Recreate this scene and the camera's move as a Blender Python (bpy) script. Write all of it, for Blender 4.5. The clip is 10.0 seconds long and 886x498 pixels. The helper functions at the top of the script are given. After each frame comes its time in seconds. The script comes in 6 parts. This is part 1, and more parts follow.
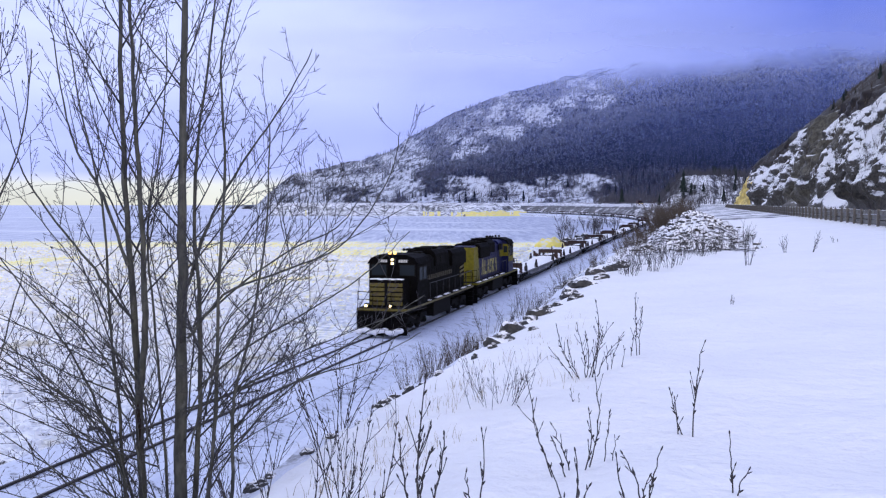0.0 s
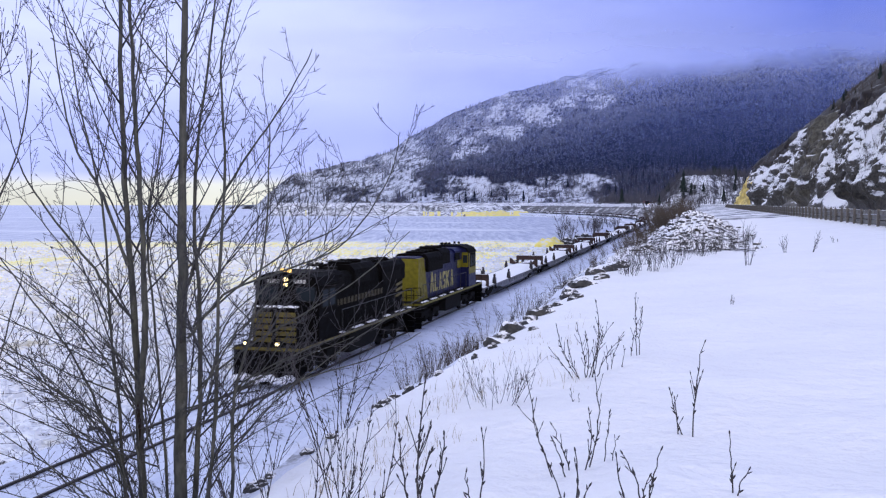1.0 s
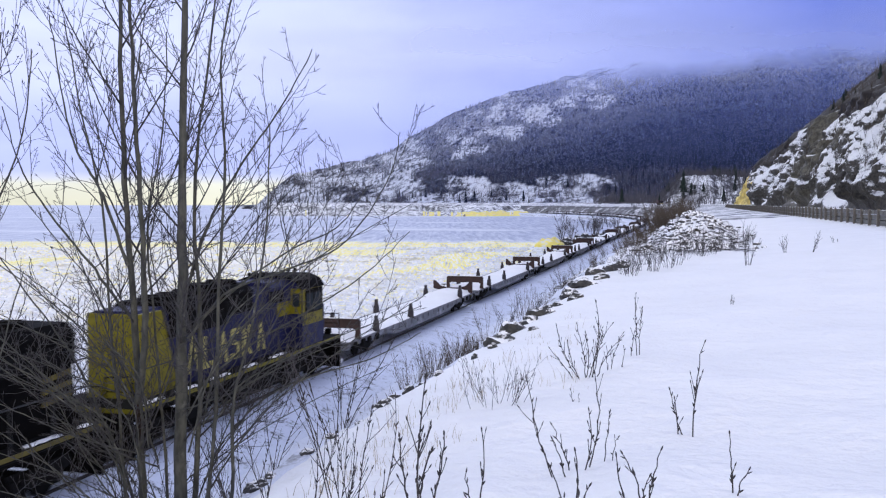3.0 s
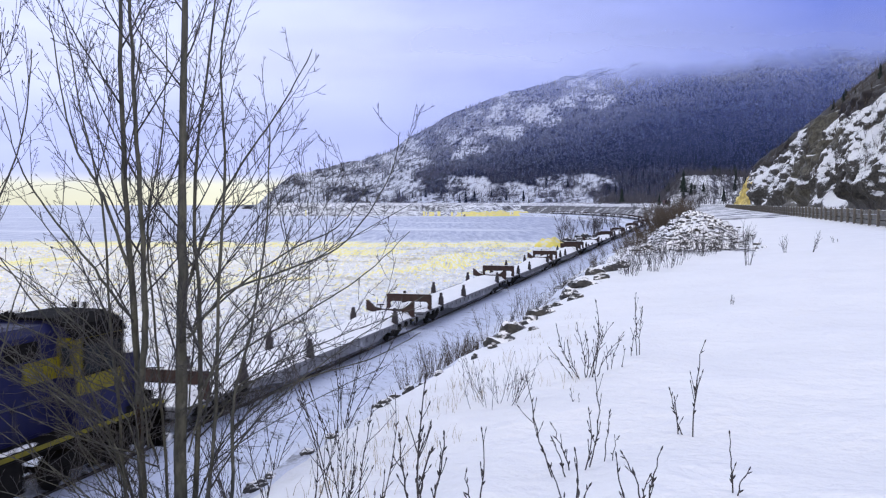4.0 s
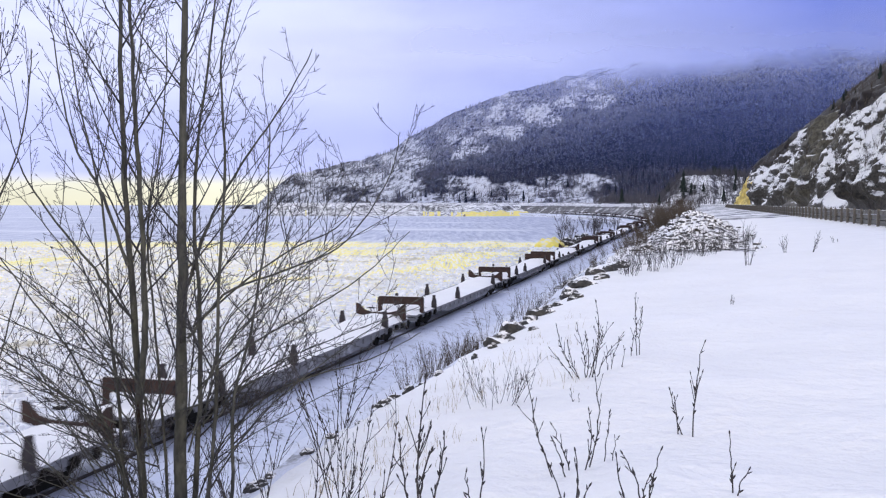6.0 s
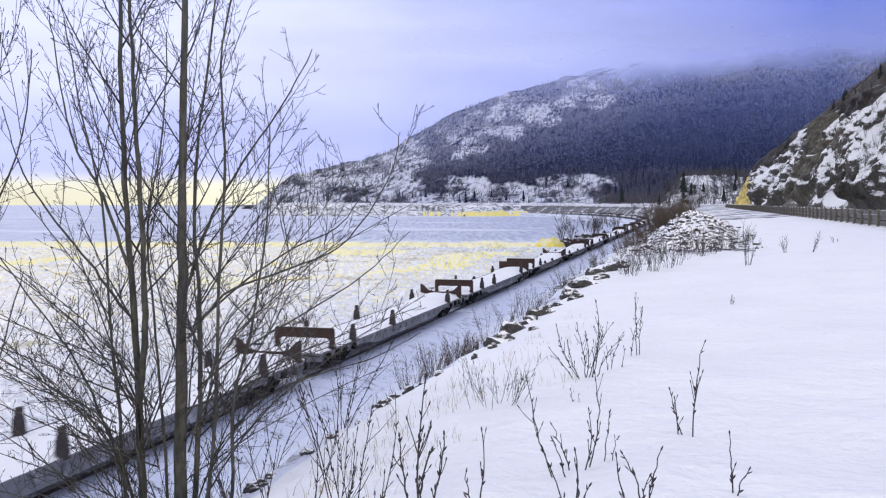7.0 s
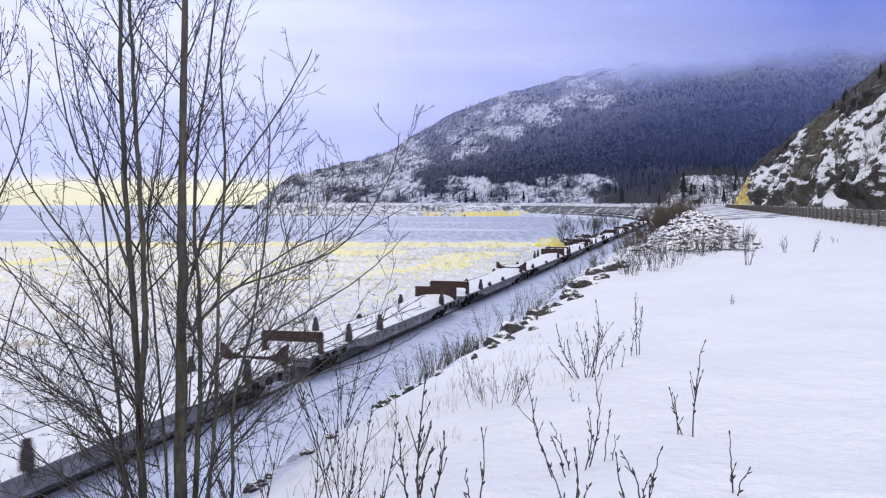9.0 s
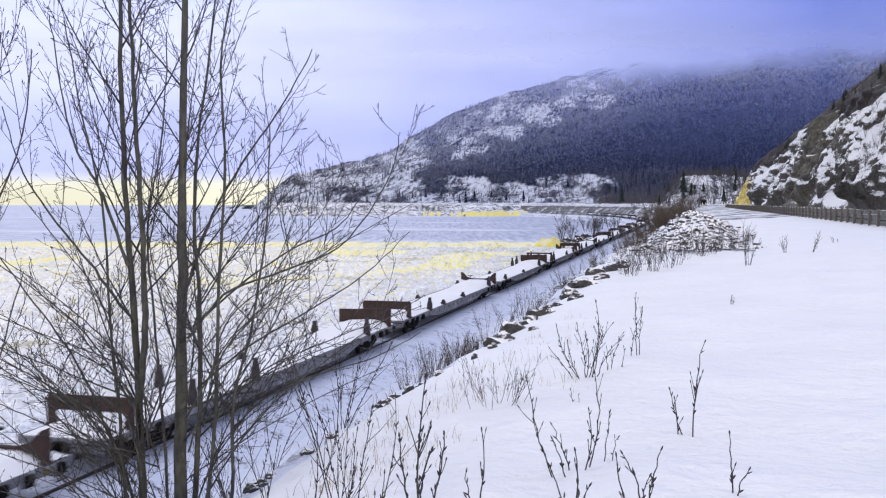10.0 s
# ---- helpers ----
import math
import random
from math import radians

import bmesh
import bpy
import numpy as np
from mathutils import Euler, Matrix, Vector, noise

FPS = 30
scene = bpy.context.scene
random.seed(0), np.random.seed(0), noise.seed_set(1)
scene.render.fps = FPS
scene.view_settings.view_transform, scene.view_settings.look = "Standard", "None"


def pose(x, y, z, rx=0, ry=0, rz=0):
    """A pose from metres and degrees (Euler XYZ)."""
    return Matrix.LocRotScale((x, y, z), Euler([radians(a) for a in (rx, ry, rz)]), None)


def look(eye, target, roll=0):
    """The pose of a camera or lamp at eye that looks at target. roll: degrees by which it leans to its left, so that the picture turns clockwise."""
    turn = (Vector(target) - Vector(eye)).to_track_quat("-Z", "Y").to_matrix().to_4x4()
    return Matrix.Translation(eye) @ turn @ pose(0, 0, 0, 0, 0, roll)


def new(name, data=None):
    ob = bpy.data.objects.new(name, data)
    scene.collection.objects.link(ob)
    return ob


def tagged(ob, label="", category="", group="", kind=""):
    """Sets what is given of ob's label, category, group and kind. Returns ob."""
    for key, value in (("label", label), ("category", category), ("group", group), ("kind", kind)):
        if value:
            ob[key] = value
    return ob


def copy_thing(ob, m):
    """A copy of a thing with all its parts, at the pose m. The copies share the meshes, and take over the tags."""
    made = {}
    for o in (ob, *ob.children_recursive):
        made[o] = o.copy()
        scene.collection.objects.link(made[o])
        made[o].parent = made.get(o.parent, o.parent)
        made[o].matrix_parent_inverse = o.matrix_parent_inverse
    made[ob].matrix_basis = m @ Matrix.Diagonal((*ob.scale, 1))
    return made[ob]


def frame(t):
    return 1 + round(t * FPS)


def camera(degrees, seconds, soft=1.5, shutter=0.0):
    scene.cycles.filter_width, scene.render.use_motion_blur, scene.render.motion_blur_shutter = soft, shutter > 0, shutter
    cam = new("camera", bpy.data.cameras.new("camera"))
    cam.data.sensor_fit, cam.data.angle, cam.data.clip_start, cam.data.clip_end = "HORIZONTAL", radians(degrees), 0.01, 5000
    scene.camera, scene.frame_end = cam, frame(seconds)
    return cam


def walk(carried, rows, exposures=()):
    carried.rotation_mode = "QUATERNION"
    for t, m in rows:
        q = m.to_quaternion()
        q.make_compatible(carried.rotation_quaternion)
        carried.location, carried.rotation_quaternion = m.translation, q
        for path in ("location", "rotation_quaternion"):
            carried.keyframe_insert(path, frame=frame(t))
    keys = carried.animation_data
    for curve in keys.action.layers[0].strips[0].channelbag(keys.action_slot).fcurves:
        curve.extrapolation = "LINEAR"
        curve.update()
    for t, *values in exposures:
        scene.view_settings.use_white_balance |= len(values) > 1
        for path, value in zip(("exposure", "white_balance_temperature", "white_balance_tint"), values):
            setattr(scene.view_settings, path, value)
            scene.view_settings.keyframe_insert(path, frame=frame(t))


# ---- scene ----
# A coastal railway below a snowy bank: x across the track, y along it, z above the rail heads.
EYE = (17.1, 0.0, 7.57)
cam = camera(50.0, 10.0, soft=1.2, shutter=0.4)
walk(cam, [(0.0, pose(*EYE, 87.25, 0, 14.8)), (10.0, pose(*EYE, 87.25, 0, 14.8))],
     exposures=[(0.0, 0.28, 5420, 14), (1.0, 0.28, 5510, 14), (2.5, 0.33, 5730, 10), (4.5, 0.39, 5960, 7), (7.0, 0.40, 6130, 8), (10.0, 0.40, 6130, 8)])

# ---- sky and sun ----
SUN_TURN, SUN_HEIGHT = radians(140), radians(11)


def build_world():
    world = bpy.data.worlds.new("winter_sky")
    scene.world = world
    world.use_nodes = True
    nt = world.node_tree
    nt.nodes.clear()
    N, K = nt.nodes.new, nt.links.new
    out, bg = N("ShaderNodeOutputWorld"), N("ShaderNodeBackground")
    sky = N("ShaderNodeTexSky")
    sky.sky_type, sky.sun_disc = "NISHITA", False
    sky.sun_elevation, sky.sun_rotation = SUN_HEIGHT, SUN_TURN
    scale_sky = N("ShaderNodeVectorMath")
    scale_sky.operation = "SCALE"
    scale_sky.inputs["Scale"].default_value = 0.02
    K(sky.outputs[0], scale_sky.inputs[0])
    co, sep = N("ShaderNodeTexCoord"), N("ShaderNodeSeparateXYZ")
    K(co.outputs["Generated"], sep.inputs[0])
    # cloud deck, brighter and yellow along the horizon, where the deck breaks
    ramp = N("ShaderNodeValToRGB")
    K(sep.outputs["Z"], ramp.inputs[0])
    stops = [(0.0, (0.86, 0.80, 0.56)), (0.019, (0.84, 0.80, 0.62)), (0.032, (0.47, 0.50, 0.86)), (0.075, (0.51, 0.52, 0.89)),
             (0.14, (0.71, 0.69, 0.92)), (0.24, (0.66, 0.66, 0.97)), (0.40, (0.95, 0.95, 0.95)), (1.0, (1.27, 1.22, 1.12))]
    el = ramp.color_ramp.elements
    while len(el) < len(stops):
        el.new(0.5)
    for e, (p, c) in zip(el, stops):
        e.position, e.color = p, (*c, 1)
    mp = N("ShaderNodeMapping")
    mp.inputs["Scale"].default_value = (1.6, 1.6, 9.0)
    noi = N("ShaderNodeTexNoise")
    noi.inputs["Scale"].default_value, noi.inputs["Detail"].default_value = 2.2, 4
    K(co.outputs["Generated"], mp.inputs[0])
    K(mp.outputs[0], noi.inputs["Vector"])
    lum = N("ShaderNodeMapRange")
    lum.inputs["From Min"].default_value, lum.inputs["From Max"].default_value = 0.3, 0.7
    lum.inputs["To Min"].default_value, lum.inputs["To Max"].default_value = 0.86, 1.12
    K(noi.outputs[0], lum.inputs[0])
    # the deck thins towards the sun's side and thickens to blue over the land
    side = N("ShaderNodeMapRange")
    K(sep.outputs["X"], side.inputs[0])
    side.inputs["From Min"].default_value, side.inputs["From Max"].default_value = -0.32, 0.12
    tint = N("ShaderNodeMix")
    tint.data_type = "RGBA"
    low, bank = N("ShaderNodeMapRange"), N("ShaderNodeMath")
    K(sep.outputs["Z"], low.inputs[0])
    for key, v in (("From Min", 0.24), ("From Max", 0.42), ("To Min", 1.0), ("To Max", 0.55)):
        low.inputs[key].default_value = v
    bank.operation = "MULTIPLY"
    K(side.outputs[0], bank.inputs[0])
    K(low.outputs[0], bank.inputs[1])
    K(bank.outputs[0], tint.inputs["Factor"])
    tint.inputs["A"].default_value, tint.inputs["B"].default_value = (0.99, 0.98, 1.05, 1), (0.215, 0.26, 0.64, 1)
    m1, m2, m3 = (N("ShaderNodeVectorMath") for _ in range(3))
    m1.operation, m2.operation, m3.operation = "MULTIPLY", "SCALE", "ADD"
    K(ramp.outputs[0], m1.inputs[0])
    K(tint.outputs["Result"], m1.inputs[1])
    K(m1.outputs[0], m2.inputs[0])
    K(lum.outputs[0], m2.inputs["Scale"])
    K(m2.outputs[0], m3.inputs[0])
    K(scale_sky.outputs[0], m3.inputs[1])
    K(m3.outputs[0], bg.inputs["Color"])
    bg.inputs["Strength"].default_value = 0.84
    K(bg.outputs[0], out.inputs[0])


build_world()
sun = new("sun", bpy.data.lights.new("sun", "SUN"))
sun.data.energy, sun.data.angle, sun.data.color = 1.0, radians(12), (1.0, 0.80, 0.42)
to_sun = Vector((math.sin(SUN_TURN) * math.cos(SUN_HEIGHT), math.cos(SUN_TURN) * math.cos(SUN_HEIGHT), math.sin(SUN_HEIGHT)))
sun.matrix_world = look(to_sun * 50, (0, 0, 0))

# ---- materials ----
def blank(name):
    m = bpy.data.materials.new(name)
    m.use_nodes = True
    nt = m.node_tree
    return m, nt, nt.nodes["Principled BSDF"]


def noise_node(nt, scale, detail=5.0, rough=0.55, coords="Object", stretch=None):
    co = nt.nodes.new("ShaderNodeTexCoord")
    n = nt.nodes.new("ShaderNodeTexNoise")
    n.inputs["Scale"].default_value, n.inputs["Detail"].default_value, n.inputs["Roughness"].default_value = scale, detail, rough
    if stretch:
        mp = nt.nodes.new("ShaderNodeMapping")
        mp.inputs["Scale"].default_value = stretch
        nt.links.new(co.outputs[coords], mp.inputs[0])
        nt.links.new(mp.outputs[0], n.inputs["Vector"])
    else:
        nt.links.new(co.outputs[coords], n.inputs["Vector"])
    return n.outputs["Fac"]


def span(nt, value, lo, hi, to_lo=0.0, to_hi=1.0):
    r = nt.nodes.new("ShaderNodeMapRange")
    nt.links.new(value, r.inputs[0])
    for key, v in (("From Min", lo), ("From Max", hi), ("To Min", to_lo), ("To Max", to_hi)):
        r.inputs[key].default_value = v
    return r.outputs[0]


def calc(nt, op, a, b):
    m = nt.nodes.new("ShaderNodeMath")
    m.operation = op
    for i, v in enumerate((a, b)):
        if isinstance(v, (int, float)):
            m.inputs[i].default_value = v
        else:
            nt.links.new(v, m.inputs[i])
    return m.outputs[0]


def blend(nt, fac, a, b):
    m = nt.nodes.new("ShaderNodeMix")
    m.data_type = "RGBA"
    nt.links.new(fac, m.inputs["Factor"])
    for key, v in (("A", a), ("B", b)):
        if isinstance(v, tuple):
            m.inputs[key].default_value = (*v, 1)
        else:
            nt.links.new(v, m.inputs[key])
    return m.outputs["Result"]


def bumped(nt, bsdf, height, strength, distance):
    b = nt.nodes.new("ShaderNodeBump")
    b.inputs["Strength"].default_value, b.inputs["Distance"].default_value = strength, distance
    nt.links.new(height, b.inputs["Height"])
    nt.links.new(b.outputs[0], bsdf.inputs["Normal"])


def surface(name, c1, c2, scale=6.0, rough=0.7, bump=0.3, depth=0.01, metal=0.0, worn=None, worn_scale=1.2, worn_from=0.58, stretch=None, gloss=0.22):
    """A general surface: two colours at a fine scale, wear at a coarse one, and relief."""
    m, nt, b = blank(name)
    fine = noise_node(nt, scale, stretch=stretch)
    col = blend(nt, span(nt, fine, 0.35, 0.65), c1, c2)
    if worn:
        col = blend(nt, span(nt, noise_node(nt, worn_scale, 7, 0.65), worn_from, worn_from + 0.1), col, worn)
    nt.links.new(col, b.inputs["Base Color"])
    nt.links.new(span(nt, fine, 0.3, 0.7, max(rough - 0.12, 0.04), min(rough + 0.12, 1)), b.inputs["Roughness"])
    b.inputs["Metallic"].default_value = metal
    b.inputs["Specular IOR Level"].default_value = gloss
    if bump:
        bumped(nt, b, fine, bump, depth)
    return m


def glow(name, colour, strength):
    m, nt, b = blank(name)
    b.inputs["Base Color"].default_value = (*colour, 1)
    b.inputs["Emission Color"].default_value = (*colour, 1)
    b.inputs["Emission Strength"].default_value = strength
    return m


def snow_material(name, rock=None, rock2=None, cover=0.6, spread=0.12, scale=0.6, tint=(0.83, 0.82, 0.82), depth=0.05, grain=5.0):
    """Snow, lying on rock where the ground is flat enough if rock is given."""
    m, nt, b = blank(name)
    big, small = noise_node(nt, scale, 6, 0.6, "Object"), noise_node(nt, grain, 5, 0.6, "Object")
    white = blend(nt, span(nt, big, 0.3, 0.7), tint, tuple(min(c * 1.07, 0.92) for c in tint))
    drift = noise_node(nt, scale * 2.2, 4, 0.5, "Object", (1.6, 0.55, 1.0))
    height = calc(nt, "ADD", calc(nt, "ADD", calc(nt, "MULTIPLY", big, 1.6), calc(nt, "MULTIPLY", drift, 0.8)), calc(nt, "MULTIPLY", small, 0.5))
    rough = 0.55
    if rock:
        g = nt.nodes.new("ShaderNodeNewGeometry")
        s = nt.nodes.new("ShaderNodeSeparateXYZ")
        nt.links.new(g.outputs["Normal"], s.inputs[0])
        lay = calc(nt, "ADD", s.outputs["Z"], calc(nt, "MULTIPLY", calc(nt, "SUBTRACT", small, 0.5), 0.9))
        lay = calc(nt, "ADD", lay, calc(nt, "MULTIPLY", calc(nt, "SUBTRACT", big, 0.5), 1.1))
        fac = span(nt, lay, cover - spread, cover + spread)
        stone = blend(nt, span(nt, small, 0.35, 0.65), rock, rock2 or rock)
        white = blend(nt, fac, stone, white)
    nt.links.new(white, b.inputs["Base Color"])
    b.inputs["Roughness"].default_value = rough
    b.inputs["Specular IOR Level"].default_value = 0.25
    bumped(nt, b, height, 0.55, depth)
    return m


def glass_material(name, colour=(0.02, 0.025, 0.03)):
    m, nt, b = blank(name)
    b.inputs["Base Color"].default_value = (*colour, 1)
    b.inputs["Roughness"].default_value = 0.12
    b.inputs["IOR"].default_value = 1.3
    b.inputs["Specular IOR Level"].default_value = 0.04
    return m


M_SNOW = snow_material("snow", scale=0.5, grain=4.0, depth=0.17)
# tint darker and bluer than the field's snow: the slope's shade is painted in
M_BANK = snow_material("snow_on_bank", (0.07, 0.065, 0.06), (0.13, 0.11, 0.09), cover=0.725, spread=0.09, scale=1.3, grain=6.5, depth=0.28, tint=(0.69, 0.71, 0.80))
M_CLIFF = snow_material("cliff_rock", (0.032, 0.03, 0.027), (0.10, 0.088, 0.068), cover=0.36, spread=0.12, scale=0.50, grain=2.4, depth=0.9)
M_BAREROCK = snow_material("bare_olive_rock", (0.045, 0.040, 0.028), (0.13, 0.115, 0.08), cover=0.98, spread=0.08, scale=0.25, grain=1.2, depth=0.9)
M_HILL = snow_material("brushy_hillside", (0.013, 0.010, 0.010), (0.034, 0.026, 0.023), cover=1.05, spread=0.14, scale=0.05, grain=0.5, depth=0.7)
# the track bed's shade is likewise put into this blue-grey snow tint
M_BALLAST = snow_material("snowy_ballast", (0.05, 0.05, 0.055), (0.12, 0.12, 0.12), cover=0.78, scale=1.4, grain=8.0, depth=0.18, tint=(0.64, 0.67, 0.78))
M_RAIL = surface("rail_steel", (0.035, 0.030, 0.030), (0.06, 0.05, 0.047), 14, 0.5, 0.2, 0.003, metal=0.6)
M_TIE = surface("tie_wood", (0.035, 0.03, 0.028), (0.07, 0.06, 0.05), 9, 0.9, 0.5, 0.01, stretch=(1, 8, 8))
M_ASPHALT = surface("asphalt", (0.045, 0.045, 0.05), (0.07, 0.07, 0.075), 8, 0.85, 0.3, 0.01, worn=(0.6, 0.62, 0.68), worn_scale=0.25, worn_from=0.52)
M_BARK = surface("alder_bark", (0.045, 0.046, 0.042), (0.100, 0.101, 0.086), 22, 0.85, 0.5, 0.004, worn=(0.16, 0.16, 0.14), worn_scale=7, worn_from=0.6, stretch=(1, 1, 0.35))
M_BRANCH = surface("dark_alder_branch", (0.036, 0.035, 0.039), (0.085, 0.082, 0.082), 24, 0.85, 0.3, 0.003)
M_SCAR = surface("dark_scar_wood", (0.012, 0.008, 0.006), (0.030, 0.018, 0.012), 30, 0.9, 0.4, 0.004, stretch=(1, 1, 0.2))
M_TWIG = surface("dark_twig", (0.028, 0.026, 0.030), (0.066, 0.061, 0.062), 30, 0.8, 0.2, 0.002)
M_BRUSH = surface("brown_brush", (0.056, 0.043, 0.032), (0.105, 0.082, 0.058), 6, 0.9, 0.2, 0.01)
M_GRASS = surface("dry_grass", (0.25, 0.20, 0.11), (0.36, 0.29, 0.17), 9, 0.9, 0, 0)
M_CONIFER = surface("conifer_green", (0.012, 0.018, 0.014), (0.03, 0.04, 0.03), 0.6, 0.95, 0.0, 0.0)
M_BLACK = surface("black_paint", (0.003, 0.003, 0.0033), (0.006, 0.0055, 0.005), 3.5, 0.72, 0.12, 0.004, worn=(0.013, 0.011, 0.010), worn_scale=1.6, worn_from=0.62, gloss=0.03)
M_UNDER = surface("grimy_steel", (0.005, 0.005, 0.005), (0.014, 0.013, 0.012), 5, 0.8, 0.3, 0.008, worn=(0.09, 0.085, 0.085), worn_scale=2.0, worn_from=0.68, gloss=0.05)
M_YELLOW = surface("yellow_paint", (0.165, 0.143, 0.005), (0.115, 0.098, 0.005), 4, 0.55, 0.1, 0.004, worn=(0.16, 0.11, 0.03), worn_scale=2.2, worn_from=0.62)
M_GOLD = surface("faded_gold_stripe", (0.135, 0.108, 0.016), (0.085, 0.066, 0.012), 5, 0.5, 0.1, 0.003, worn=(0.07, 0.05, 0.03), worn_scale=2.6, worn_from=0.56)
M_BLUE = surface("blue_paint", (0.008, 0.009, 0.042), (0.013, 0.014, 0.060), 3.5, 0.42, 0.1, 0.004, worn=(0.04, 0.04, 0.07), worn_scale=1.8, worn_from=0.62, gloss=0.1)
M_LETTER = surface("pale_yellow_letter", (0.38, 0.34, 0.11), (0.29, 0.26, 0.085), 5, 0.5, 0.1, 0.003)
M_WHITE = surface("off_white_paint", (0.62, 0.60, 0.55), (0.50, 0.48, 0.44), 5, 0.5, 0.1, 0.003)
M_DIMGOLD = surface("dim_gold_letter", (0.045, 0.036, 0.010), (0.03, 0.023, 0.008), 5, 0.6, 0.1, 0.003)
M_HANDRAIL = surface("dull_handrail", (0.045, 0.045, 0.045), (0.03, 0.03, 0.03), 8, 0.6, 0.1, 0.003)
M_GRILLE = surface("dark_grille", (0.006, 0.006, 0.007), (0.014, 0.014, 0.014), 14, 0.8, 0.4, 0.01, gloss=0.03)
M_GLASS = glass_material("cab_glass")
M_LAMP = glow("lamp_warm", (1.0, 0.74, 0.28), 4.0)
M_MARKER = glow("lamp_amber", (1.0, 0.60, 0.12), 2.2)
M_CARSIDE = surface("grey_car_paint", (0.13, 0.133, 0.145), (0.20, 0.20, 0.215), 2.2, 0.7, 0.2, 0.006, worn=(0.36, 0.365, 0.39), worn_scale=0.9, worn_from=0.56)
M_RUST = surface("rusty_brown_steel", (0.038, 0.025, 0.021), (0.066, 0.042, 0.034), 3.0, 0.8, 0.25, 0.006, worn=(0.045, 0.025, 0.02), worn_scale=1.5, worn_from=0.55)
M_STAKE = surface("dark_stake", (0.03, 0.028, 0.03), (0.06, 0.05, 0.05), 6, 0.8, 0.2, 0.006)
M_GUARD = surface("weathered_guard_steel", (0.09, 0.09, 0.08), (0.16, 0.155, 0.14), 2.0, 0.7, 0.2, 0.006, worn=(0.07, 0.06, 0.05), worn_scale=1.1)
M_POST = surface("guard_post_wood", (0.12, 0.105, 0.085), (0.20, 0.18, 0.15), 7, 0.9, 0.4, 0.008, stretch=(6, 6, 1))


def sea_material():
    """Tidal water full of brash ice; a belt off the shore has low sun painted in as yellow."""
    m, nt, b = blank("ice_choked_water")
    fine, mid = noise_node(nt, 1.1, 7, 0.66, "Object"), noise_node(nt, 0.09, 6, 0.62, "Object", (1.0, 0.30, 1.0))
    big = noise_node(nt, 0.012, 5, 0.6, "Object", (0.5, 1.6, 1.0))
    co, sep = nt.nodes.new("ShaderNodeTexCoord"), nt.nodes.new("ShaderNodeSeparateXYZ")
    nt.links.new(co.outputs["Object"], sep.inputs[0])
    # distance off the beach, measured across the bay
    off = calc(nt, "ADD", calc(nt, "MULTIPLY", sep.outputs["Y"], 0.966), calc(nt, "MULTIPLY", sep.outputs["X"], -0.258))
    off = calc(nt, "ADD", off, calc(nt, "MULTIPLY", calc(nt, "SUBTRACT", mid, 0.5), 60.0))
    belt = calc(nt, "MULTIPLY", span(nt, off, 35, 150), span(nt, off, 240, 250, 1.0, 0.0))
    open_water = span(nt, off, 240, 262)
    ice = blend(nt, span(nt, fine, 0.38, 0.52), (0.28, 0.31, 0.43), (0.93, 0.93, 0.94))
    across = calc(nt, "ADD", calc(nt, "MULTIPLY", sep.outputs["X"], 0.966), calc(nt, "MULTIPLY", sep.outputs["Y"], 0.258))
    along = calc(nt, "SUBTRACT", calc(nt, "MULTIPLY", sep.outputs["Y"], 0.966), calc(nt, "MULTIPLY", sep.outputs["X"], 0.258))
    vec, chop_node = nt.nodes.new("ShaderNodeCombineXYZ"), nt.nodes.new("ShaderNodeTexNoise")
    nt.links.new(across, vec.inputs[0])
    nt.links.new(calc(nt, "MULTIPLY", along, 0.06), vec.inputs[1])
    nt.links.new(vec.outputs[0], chop_node.inputs["Vector"])
    for key, v in (("Scale", 0.5), ("Detail", 6.0), ("Roughness", 0.72)):
        chop_node.inputs[key].default_value = v
    chop = chop_node.outputs["Fac"]
    # sun glints on the ice, painted as yellow flecks drawn out along the shore
    vec2, fleck_node = nt.nodes.new("ShaderNodeCombineXYZ"), nt.nodes.new("ShaderNodeTexNoise")
    nt.links.new(across, vec2.inputs[0])
    nt.links.new(calc(nt, "MULTIPLY", along, 0.055), vec2.inputs[1])
    nt.links.new(vec2.outputs[0], fleck_node.inputs["Vector"])
    for key, v in (("Scale", 2.6), ("Detail", 3.0), ("Roughness", 0.70)):
        fleck_node.inputs[key].default_value = v
    fleck = fleck_node.outputs["Fac"]
    grey_white = blend(nt, span(nt, chop, 0.38, 0.51), (0.38, 0.40, 0.52), (0.95, 0.93, 0.88))
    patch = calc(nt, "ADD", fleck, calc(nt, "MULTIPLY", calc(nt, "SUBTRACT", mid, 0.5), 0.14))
    sunlit_ice = blend(nt, span(nt, patch, 0.43, 0.54), grey_white, (0.99, 0.87, 0.22))
    water = blend(nt, span(nt, chop, 0.40, 0.60), (0.30, 0.33, 0.45), (0.62, 0.64, 0.72))
    far_ice = blend(nt, span(nt, big, 0.55, 0.66), water, (0.74, 0.75, 0.80))
    col = blend(nt, belt, ice, sunlit_ice)
    col = blend(nt, open_water, col, far_ice)
    nt.links.new(col, b.inputs["Base Color"])
    nt.links.new(span(nt, open_water, 0, 1, 0.6, 0.35), b.inputs["Roughness"])
    b.inputs["Specular IOR Level"].default_value = 0.4
    bumped(nt, b, calc(nt, "ADD", fine, mid), 0.8, 0.25)
    return m


def stored(nt, name):
    a = nt.nodes.new("ShaderNodeAttribute")
    a.attribute_name = name
    return a.outputs["Fac"]


